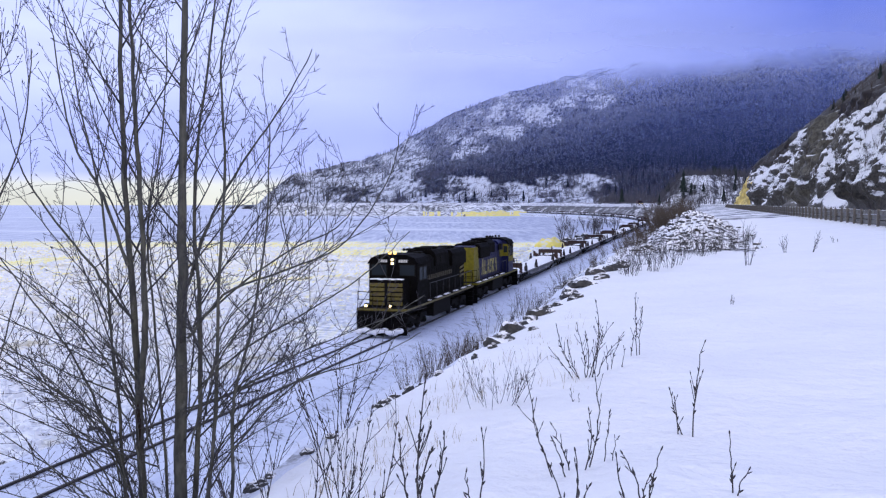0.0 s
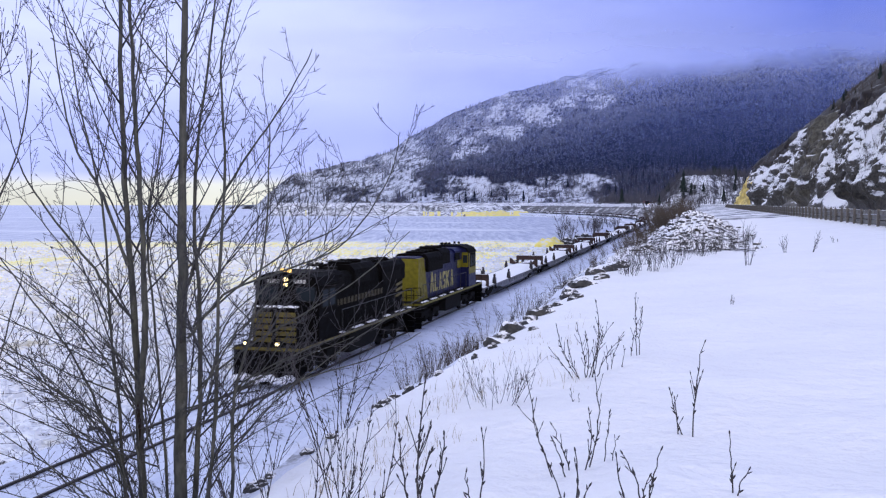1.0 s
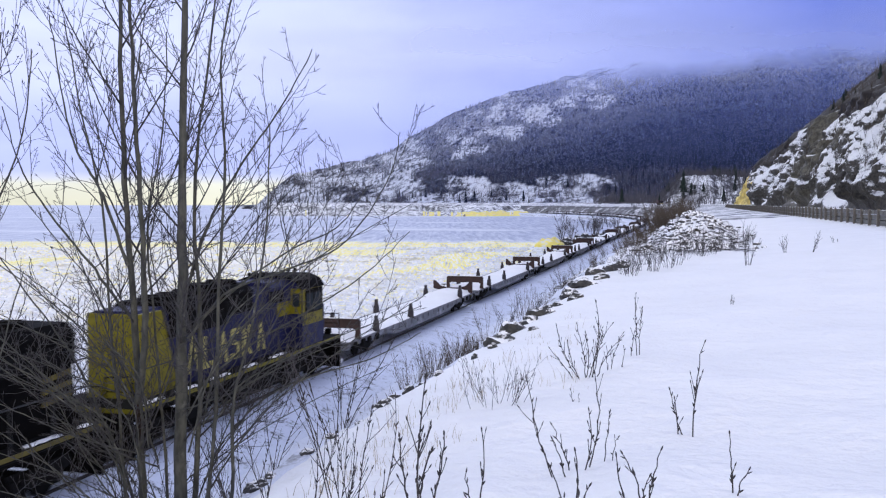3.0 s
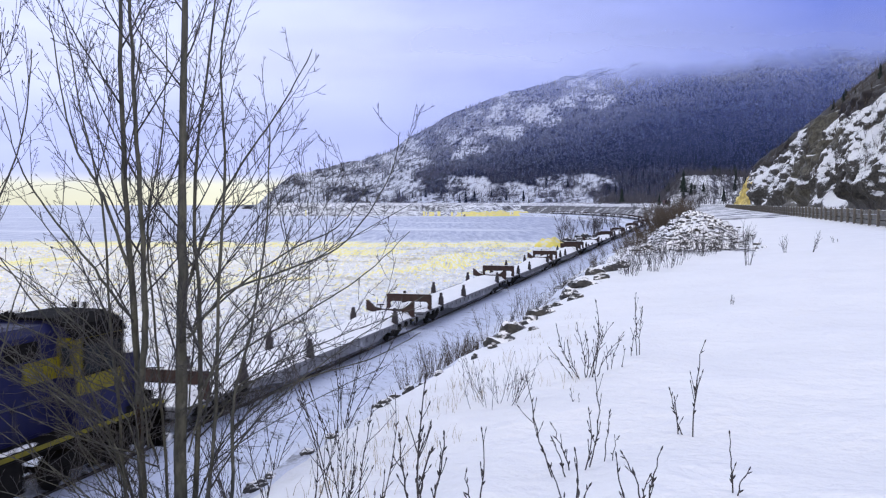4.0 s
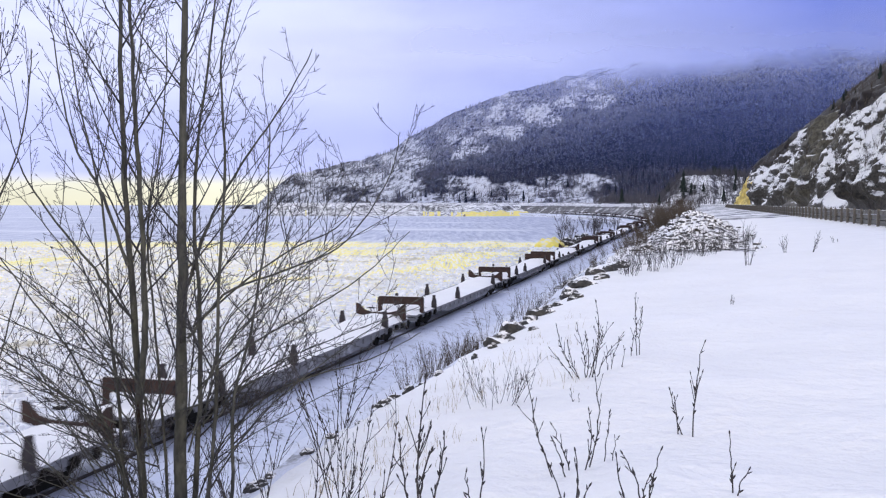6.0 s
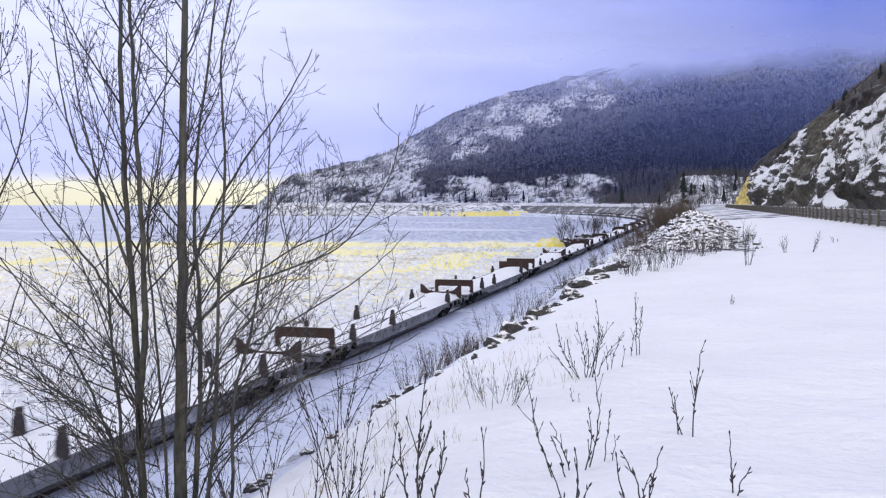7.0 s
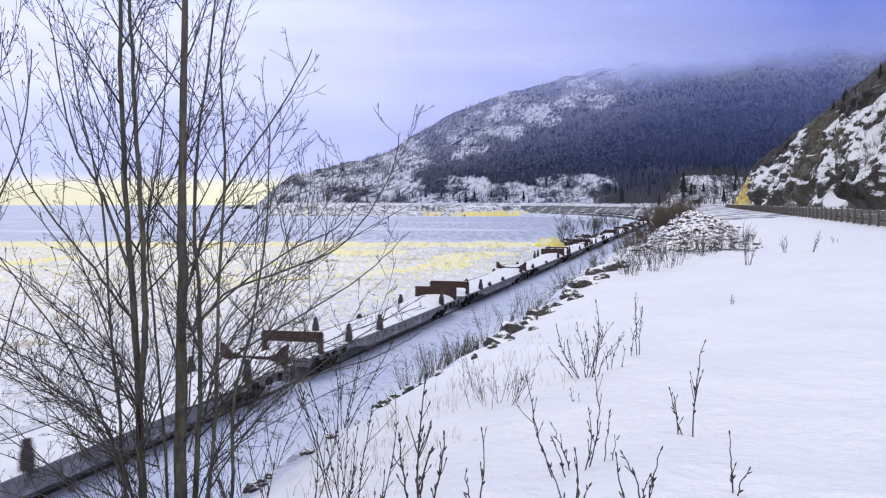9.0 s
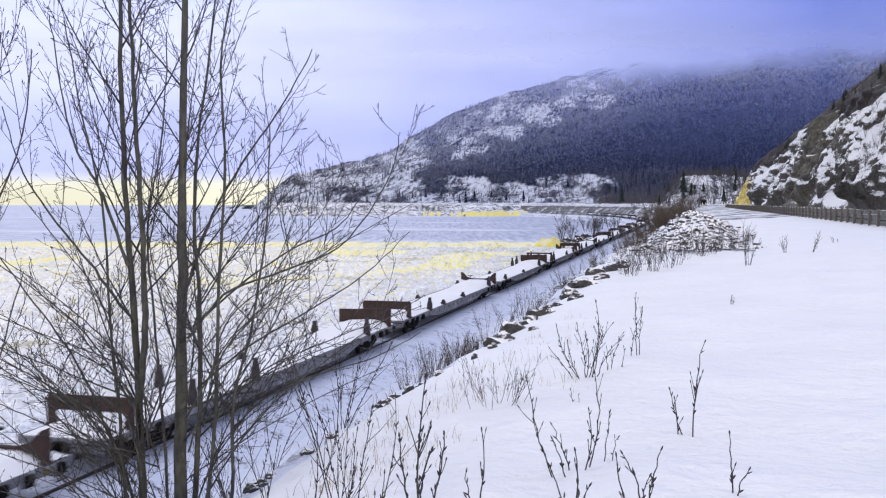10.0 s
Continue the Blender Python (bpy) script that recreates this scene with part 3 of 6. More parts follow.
def snow_lump(bm, x, y, z, sx, sy, sz, seed):
    r = bmesh.ops.create_icosphere(bm, subdivisions=2, radius=1.0)
    for v in r["verts"]:
        n = 1 + 0.28 * fbm(v.co.x * 1.7 + seed, v.co.y * 1.7, v.co.z * 1.7)
        v.co = Vector((x + v.co.x * sx * n, y + v.co.y * sy * n, z + v.co.z * sz * n))


def locomotive(livery):
    """A four-axle road switcher, 18 m over the couplers, its short nose towards -y."""
    dark = livery == "black"
    body_mat, end_mat = (M_BLACK, M_BLACK) if dark else (M_BLUE, M_YELLOW)
    loco = new("diesel_locomotive")
    o = -9.015
    Y = lambda v: v + o
    # frame and walkways
    bm = boxes((-1.52, 1.52, Y(0.75), Y(17.28), 1.40, 1.60), (-0.9, 0.9, Y(0.9), Y(17.1), 1.05, 1.40), bevel=0.02)
    frame_ob = part("underframe", bm, M_UNDER, loco, "black steel underframe and walkway")
    for s in (-1, 1):
        part("sill_stripe", boxes((s * 1.523 - 0.012, s * 1.523 + 0.012, Y(0.78), Y(17.25), 1.47, 1.585)), M_GOLD if dark else M_YELLOW, frame_ob, "yellow walkway edge stripe")
    for yy, name in ((0.73, "front_stripe"), (17.30, "rear_stripe")):
        part(name, boxes((-1.50, 1.50, Y(yy) - 0.012, Y(yy) + 0.012, 1.46, 1.59)), M_GOLD if dark else M_YELLOW, frame_ob, "yellow end sill stripe")
    # end plates, ploughs and couplers
    for sgn, y0 in ((-1, 0.74), (1, 17.29)):
        bm = bmesh.new()
        box(bm, -1.50, 1.50, Y(y0) - 0.06, Y(y0) + 0.06, 0.75, 1.40, 0.02)
        pilot = part("end_plate", bm, M_BLACK, loco)
        bm = bmesh.new()
        tip, back = Y(y0) + sgn * 0.42, Y(y0) + sgn * 0.03
        lo = [bm.verts.new((x, y, 0.10)) for x, y in ((-1.5, back), (0, tip), (1.5, back))]
        hi = [bm.verts.new((x, y, 0.82)) for x, y in ((-1.5, back), (0, back + sgn * 0.10), (1.5, back))]
        inner = [bm.verts.new((x, back - sgn * 0.06, z)) for x, z in ((-1.5, 0.10), (1.5, 0.10), (1.5, 0.82), (-1.5, 0.82))]
        bm.faces.new((lo[0], lo[1], hi[1], hi[0])), bm.faces.new((lo[1], lo[2], hi[2], hi[1]))
        bm.faces.new(inner), bm.faces.new((lo[0], hi[0], inner[3], inner[0])), bm.faces.new((lo[2], inner[1], inner[2], hi[2]))
        bm.faces.new((hi[0], hi[1], hi[2], inner[2], inner[3])), bm.faces.new((lo[2], lo[1], lo[0], inner[0], inner[1]))
        part("plough", bm, M_BLACK, loco, "black steel snow plough")
        bm = boxes((-0.16, 0.16, min(Y(y0), Y(y0) + sgn * 0.62), max(Y(y0), Y(y0) + sgn * 0.62), 0.72, 0.98), (-0.22, 0.22, Y(y0) + sgn * 0.58 - 0.14, Y(y0) + sgn * 0.58 + 0.14, 0.66, 1.04), bevel=0.03)
        part("coupler", bm, M_UNDER, loco)
        for s in (-1, 1):
            bm = boxes(*[(s * 1.30 - 0.2, s * 1.30 + 0.2, Y(y0) + sgn * 0.0 - 0.14, Y(y0) + 0.14, z, z + 0.04) for z in (0.42, 0.75, 1.08)])
            for dx in (-0.2, 0.2):
                rod(bm, (s * 1.30 + dx, Y(y0), 0.40), (s * 1.30 + dx, Y(y0), 1.5), 0.02, 6)
            part("steps", bm, M_UNDER, loco)
            # end railings
            bm = tube_rail([(s * 1.45, Y(y0), 1.6), (s * 1.45, Y(y0), 2.55), (s * 0.55, Y(y0), 2.50), (s * 0.55, Y(y0), 1.6)])
            rod(bm, (s * 1.45, Y(y0), 2.1), (s * 0.55, Y(y0), 2.08), 0.018, 6)
            part("end_railing", bm, M_BLACK, loco)
        for x in (-0.55, 0.3, 0.62):
            bm = bmesh.new()
            bm2 = [(x, Y(y0) + sgn * 0.10, 1.30), (x + 0.03, Y(y0) + sgn * 0.26, 0.95), (x + 0.02, Y(y0) + sgn * 0.22, 0.6)]
            for a, b in zip(bm2, bm2[1:]):
                rod(bm, a, b, 0.025, 6)
            part("air_hose", bm, M_GRILLE, loco)
    # nose
    bm = prism(bmesh.new(), hood_outline(1.02, 1.60, 3.18, 0.14), Y(1.50), Y(2.95))
    nose = part("nose", bm, body_mat, loco, "low black nose" if dark else "low blue nose")
    if dark:
        for k in range(5):
            for a, b in ((-0.99, -0.10), (0.10, 0.99)):
                part("nose_stripe", boxes((a, b, Y(1.50) - 0.014, Y(1.50) - 0.002, 1.70 + 0.27 * k, 1.90 + 0.27 * k)), M_GOLD, nose, "faded gold nose stripe")
        part("nose_door", boxes((-0.085, 0.085, Y(1.50) - 0.02, Y(1.50), 1.65, 3.0)), M_GRILLE, nose)
    bm = bmesh.new()
    for k in range(8):
        snow_lump(bm, -0.85 + 0.24 * k, Y(1.70 + 0.1 * math.sin(k * 2.2)), 3.19, 0.2, 0.22, 0.05, k * 3.7)
    tagged(part("nose_snow", bm, M_SNOW, nose, "snow on the nose top", smooth=True), kind="stuff")
    # cab
    bm = prism(bmesh.new(), [(-1.5, 1.6), (1.5, 1.6), (1.5, 4.02), (1.30, 4.32), (0.80, 4.50), (-0.80, 4.50), (-1.30, 4.32), (-1.5, 4.02)], Y(2.85), Y(5.05))
    cab = part("cab", bm, body_mat, loco, "black cab" if dark else "blue cab")
    if not dark:
        part("cab_band", boxes((-1.46, 1.46, Y(5.05) + 0.002, Y(5.05) + 0.016, 3.0, 4.05)), M_YELLOW, cab, "yellow upper cab wall")
        for s in (-1, 1):
            part("cab_side_band", boxes((s * 1.504 - 0.004, s * 1.504 + 0.004, Y(2.87), Y(5.03), 2.50, 4.0)), M_YELLOW, cab, "yellow upper cab side")
            part("window_surround", boxes((s * 1.508 - 0.004, s * 1.508 + 0.004, Y(2.90), Y(4.78), 3.0, 3.99)), M_BLACK, cab, "black panel round the cab windows")
    bm = prism(bmesh.new(), [(-1.56, 4.03), (-1.34, 4.36), (-0.82, 4.56), (0.82, 4.56), (1.34, 4.36), (1.56, 4.03), (1.50, 4.00), (1.28, 4.30), (0.78, 4.50), (-0.78, 4.50), (-1.28, 4.30), (-1.50, 4.00)], Y(2.74), Y(5.17))
    part("cab_roof", bm, M_BLACK, cab)
    panes = [(-1.32, -0.42, 3.34, 3.95), (0.42, 1.32, 3.34, 3.95)]
    for a, b, z0, z1 in panes:
        pane = part("windshield", boxes((a, b, Y(2.85) - 0.012, Y(2.85) - 0.002, z0, z1)), M_GLASS, cab, "dark windshield")
        bm = boxes((a - 0.05, b + 0.05, Y(2.85) - 0.03, Y(2.85) - 0.002, z1, z1 + 0.05), (a - 0.05, b + 0.05, Y(2.85) - 0.03, Y(2.85) - 0.002, z0 - 0.05, z0),
                   (a - 0.05, a, Y(2.85) - 0.03, Y(2.85) - 0.002, z0, z1), (b, b + 0.05, Y(2.85) - 0.03, Y(2.85) - 0.002, z0, z1))
        part("window_frame", bm, M_UNDER, pane)
    for s in (-1, 1):
        for a, b in ((3.15, 3.85), (3.98, 4.7)):
            pane = part("side_window", boxes((s * 1.519 - 0.012, s * 1.515 + 0.012, Y(a), Y(b), 3.05, 3.8)), M_GLASS, cab)
            x0, x1 = s * 1.52 - 0.02, s * 1.52 + 0.02
            part("window_frame", boxes((x0, x1, Y(a) - 0.05, Y(b) + 0.05, 3.8, 3.86), (x0, x1, Y(a) - 0.05, Y(b) + 0.05, 2.99, 3.05), (x0, x1, Y(a) - 0.05, Y(a), 3.05, 3.8), (x0, x1, Y(b), Y(b) + 0.05, 3.05, 3.8)), M_UNDER, pane)
        # rear cab windows look along the hood
        part("rear_window", boxes((s * 1.23 - 0.16, s * 1.23 + 0.16, Y(5.05) + 0.018, Y(5.05) + 0.03, 3.3, 3.85)), M_GLASS, cab)
        part("number_board", boxes((s * 0.62 - 0.34, s * 0.62 + 0.34, Y(2.80), Y(2.84), 4.06, 4.30)), M_GRILLE, cab, "dark number board")
        for k in range(4):
            part("number_bar", boxes((s * 0.62 - 0.26 + 0.14 * k, s * 0.62 - 0.16 + 0.14 * k, Y(2.788), Y(2.798), 4.10, 4.26)), M_WHITE, cab)
    # lamps
    bm = boxes((-0.17, 0.17, Y(2.70), Y(2.86), 3.92, 4.40), bevel=0.03)
    box_ob = part("headlight_housing", bm, M_BLACK, cab)
    for z in (4.04, 4.27):
        part("headlight", rod(bmesh.new(), (0, Y(2.67), z), (0, Y(2.71), z), 0.085, 14), M_LAMP if dark else M_GLASS, box_ob, "round headlight")
    for x in (-0.2, 0.12):
        part("roof_beacon", rod(bmesh.new(), (x, Y(2.80), 4.58), (x, Y(2.80), 4.74), 0.085, 10), M_MARKER if dark else M_UNDER, cab, "amber roof beacon")
    for x in (-0.95, 0.5):
        hb = part("ditch_light_box", boxes((x - 0.13, x + 0.13, Y(0.74), Y(0.98), 1.62, 1.86), bevel=0.02), M_BLACK, loco)
        part("ditch_light", rod(bmesh.new(), (x, Y(0.71), 1.74), (x, Y(0.75), 1.74), 0.075, 14), M_LAMP if dark else M_GLASS, hb, "round ditch light")
    # long hood
    bm = prism(bmesh.new(), hood_outline(0.92, 1.60, 4.28, 0.22), Y(5.05), Y(16.7 if dark else 16.0))
    hood = part("long_hood", bm, body_mat, loco, "black long hood" if dark else "blue long hood")
    bm = plan_prism(bmesh.new(), [(Y(13.9), 1.6), (Y(16.75 if dark else 16.04), 1.6), (Y(16.75 if dark else 16.04), 4.20), (Y(14.8), 4.20)], -0.935, 0.935)
    part("hood_end", bm, end_mat, loco, "black hood end" if dark else "yellow hood end with a slanted edge")
    bm = prism(bmesh.new(), [(-1.12, 3.30), (1.12, 3.30), (1.12, 4.15), (0.9, 4.40), (-0.9, 4.40), (-1.12, 4.15)], Y(12.6 if dark else 10.9), Y(16.65 if dark else 14.45))
    back = 0.0 if dark else 1.6
    rad = part("radiator_box", bm, M_BLACK, loco, "flared radiator section")
    for s in (-1, 1):
        part("radiator_grille", boxes((s * 1.125 - 0.012, s * 1.125 + 0.012, Y(12.75) - back, Y(15.85) - back, 3.36, 3.86)), M_GRILLE, rad, "dark radiator grille")
        for k in range(9):
            part("grille_slat", boxes((s * 1.14 - 0.01, s * 1.14 + 0.01, Y(12.78 + 0.36 * k) - back, Y(12.82 + 0.36 * k) - back, 3.36, 3.86)), M_UNDER, rad)
    bm = prism(bmesh.new(), hood_outline(1.02, 3.55, 4.56, 0.25), Y(8.6), Y(11.9) - back * 0.65)
    part("dynamic_brake_hatch", bm, M_BLACK, loco)
    bm = prism(bmesh.new(), hood_outline(0.98, 3.5, 4.42, 0.2), Y(5.06), Y(7.0))
    part("blower_housing", bm, M_BLACK if dark else M_BLUE, loco)
    for yy, z in ((9.2, 4.56), (10.6, 4.56), (13.2 - back, 4.40), (14.2 - back, 4.40), (15.2 - back, 4.40)):
        bm = rod(bmesh.new(), (0, Y(yy), z), (0, Y(yy), z + 0.13), 0.58, 20)
        fan = part("roof_fan", bm, M_BLACK, loco)
        bm = rod(bmesh.new(), (0, Y(yy), z + 0.13), (0, Y(yy), z + 0.17), 0.16, 12)
        part("fan_hub", bm, M_UNDER, fan)
        for k in range(3):
            a = k * math.pi / 3
            dx, dy = 0.55 * math.cos(a), 0.55 * math.sin(a)
            part("fan_guard_bar", rod(bmesh.new(), (-dx, Y(yy) - dy, z + 0.145), (dx, Y(yy) + dy, z + 0.145), 0.02, 5), M_UNDER, fan)
    part("exhaust_stack", boxes((-0.3, 0.3, Y(7.7), Y(8.2), 4.1, 4.5), bevel=0.03), M_UNDER, loco)
    # horn cluster
    bm = bmesh.new()
    for dx, dy, L in ((-0.16, -0.1, 0.42), (0, -0.16, 0.5), (0.16, -0.1, 0.36), (-0.08, 0.2, 0.4), (0.1, 0.2, 0.34)):
        sg = -1 if dy < 0 else 1
        rod(bm, (dx, Y(6.2), 4.68), (dx * 1.6, Y(6.2) + sg * L, 4.72), 0.03, 8, 0.09)
    rod(bm, (0, Y(6.2), 4.38), (0, Y(6.2), 4.68), 0.04, 8)
    part("horn", bm, M_GRILLE, loco, "five-chime air horn")
    # doors along the hood
    for s in (-1, 1):
        for k in range(15):
            y0 = 5.75 + 0.56 * k
            if y0 > 13.4 and not dark:
                continue
            d = part("hood_door", boxes((s * 0.925 - 0.014, s * 0.925 + 0.014, Y(y0), Y(y0 + 0.53), 1.68, 3.42), bevel=0.008), body_mat, hood)
            part("latch", boxes((s * 0.945 - 0.012, s * 0.945 + 0.012, Y(y0 + 0.44), Y(y0 + 0.49), 2.4, 2.56)), M_UNDER, d)
        for a, b in ((5.9, 7.1), (8.8, 9.7), (9.8, 10.75)):
            g = part("intake_grille", boxes((s * 1.015 - 0.03, s * 1.015 + 0.03, Y(a), Y(b), 3.62, 4.08)), M_GRILLE, hood, "dark intake grille")
            for k in range(5):
                part("grille_slat", boxes((s * 1.045 - 0.012, s * 1.045 + 0.012, Y(a), Y(b), 3.66 + 0.09 * k, 3.69 + 0.09 * k)), M_UNDER, g)
        if dark:
            for k in range(3):
                part("end_stripe", plan_prism(bmesh.new(), [(Y(15.5), 2.30 + 0.30 * k), (Y(16.7), 2.42 + 0.30 * k), (Y(16.7), 2.56 + 0.30 * k), (Y(15.5), 2.44 + 0.30 * k)], s * 0.945 - 0.006, s * 0.945 + 0.006), M_GOLD, hood, "faded gold end stripe")
            for k in range(14):
                part("lettering_bar", boxes((s * 0.945 - 0.006, s * 0.945 + 0.006, Y(6.3 + 0.5 * k), Y(6.6 + 0.5 * k), 2.75, 3.05)), M_DIMGOLD, hood)
        else:
            letters = [[(0, 0), (0.16, 0), (0.42, 1.15), (0.58, 1.15), (0.90, 0), (0.70, 0), (0.50, 0.75), (0.32, 0)],
                       [(0, 0), (0.62, 0), (0.62, 0.2), (0.2, 0.2), (0.2, 1.0), (0, 1.0)],
                       [(0, 0), (0.16, 0), (0.36, 1.0), (0.50, 1.0), (0.76, 0), (0.58, 0), (0.43, 0.65), (0.28, 0)],
                       [(0, 0), (0.55, 0), (0.62, 0.5), (0.2, 0.62), (0.24, 0.8), (0.6, 0.8), (0.6, 1.0), (0.05, 1.0), (0, 0.5), (0.42, 0.4), (0.4, 0.2), (0, 0.2)],
                       [(0, 0), (0.2, 0), (0.2, 0.35), (0.5, 0), (0.74, 0), (0.36, 0.5), (0.70, 1.0), (0.46, 1.0), (0.2, 0.62), (0.2, 1.0), (0, 1.0)],
                       [(0, 0), (0.16, 0), (0.36, 1.0), (0.50, 1.0), (0.76, 0), (0.58, 0), (0.43, 0.65), (0.28, 0)]]
            y0 = 7.4 if s > 0 else 13.55
            for shape in letters:
                out = [(Y(y0 + 1.2 * a if s > 0 else y0 - 1.2 * a), 1.90 + 1.12 * b) for a, b in shape]
                part("letter", plan_prism(bmesh.new(), out, s * 0.948 - 0.007, s * 0.948 + 0.007), M_LETTER, hood, "pale yellow letter")
                y0 += (1.0 if s > 0 else -1.0) * 1.2 * (max(a for a, _ in shape) + 0.14)
        if not dark:
            part("hood_band", boxes((s * 0.985 - 0.005, s * 0.985 + 0.005, Y(5.08), Y(6.4), 3.0, 3.56)), M_YELLOW, hood, "yellow band beside the cab")
        # handrails
        bm = tube_rail([(s * 1.46, Y(5.7), 2.68), (s * 1.46, Y(16.9), 2.68)])
        rail = part("handrail", bm, M_HANDRAIL, loco)
        for k in range(8):
            part("stanchion", rod(bmesh.new(), (s * 1.46, Y(5.75 + 1.58 * k), 1.6), (s * 1.46, Y(5.75 + 1.58 * k), 2.68), 0.02, 6), M_HANDRAIL, rail)
        bm = bmesh.new()
        for k in range(26):
            if math.sin(k * 5.1 + s) > -0.1:
                snow_lump(bm, s * 1.36, Y(5.9 + 0.43 * k), 1.61, 0.13, 0.25, 0.05, k * 2.3 + s)
        tagged(part("walkway_snow", bm, M_SNOW, loco, "snow on the walkway", smooth=True), kind="stuff")
    # tank, air tanks and trucks
    bm = plan_prism(bmesh.new(), [(Y(6.9), 0.5), (Y(11.1), 0.5), (Y(11.1), 1.2), (Y(10.9), 1.38), (Y(7.1), 1.38), (Y(6.9), 1.2)], -1.36, 1.36)
    part("fuel_tank", bm, M_UNDER, loco)
    for s in (-1, 1):
        part("air_tank", rod(bmesh.new(), (s * 1.2, Y(7.3), 1.52 - 0.12), (s * 1.2, Y(10.6), 1.52 - 0.12), 0.16, 12), M_UNDER, loco)
    truck(loco, Y(3.83))
    truck(loco, Y(14.20))
    bm = bmesh.new()
    for k in range(9):
        snow_lump(bm, -1.25 + 0.3 * k, Y(0.42) + 0.05 * math.sin(k * 3), 0.32 + 0.08 * math.sin(k * 1.7), 0.26, 0.16, 0.16, k * 4.1)
    tagged(part("packed_snow", bm, M_SNOW, loco, "snow packed on the plough", smooth=True), kind="stuff")
    return loco


loco_1 = tagged(locomotive("black"), "black diesel locomotive with gold-striped nose and lit headlights", "locomotive", "locomotives")
loco_2 = tagged(locomotive("blue"), "blue diesel locomotive with yellow ends and black roof", "locomotive", "locomotives")

# ---- flat cars ----
CAR = 27.9


def arch_frame(bm, y, z0=1.02, top=1.94, foot=0.20, deep=0.46):
    """Two short legs and a deep top beam across the deck."""
    prism(bm, [(-1.44, z0), (-1.44, top - 0.08), (-1.36, top), (1.36, top), (1.44, top - 0.08), (1.44, z0), (1.44 - foot - 0.06, z0), (1.44 - foot, top - deep - 0.10), (1.44 - foot - 0.14, top - deep), (-1.44 + foot + 0.14, top - deep), (-1.44 + foot, top - deep - 0.10), (-1.44 + foot + 0.06, z0)], y - 0.09, y + 0.09)


def sag_frame(bm, y, z0=1.02, top=1.92):
    """A saddle, high at the sides and low in the middle."""
    prism(bm, [(-1.46, z0 + 0.30), (-1.46, top), (-1.30, top - 0.06), (-0.95, top - 0.40), (-0.5, top - 0.52), (0.5, top - 0.52), (0.95, top - 0.40), (1.30, top - 0.06), (1.46, top), (1.46, z0), (1.24, z0), (1.1, z0 + 0.22), (-1.1, z0 + 0.22)], y - 0.09, y + 0.09)


def plate_frame(bm, y, z0=1.02, top=1.92):
    """A closed bulkhead with a shallow arched underside."""
    prism(bm, [(-1.46, z0 + 0.12), (-1.46, top - 0.06), (-0.4, top - 0.05), (0.3, top), (1.46, top), (1.46, z0), (1.2, z0), (0.8, z0 + 0.14), (0.0, z0 + 0.24), (-0.8, z0 + 0.2)], y - 0.06, y + 0.06)


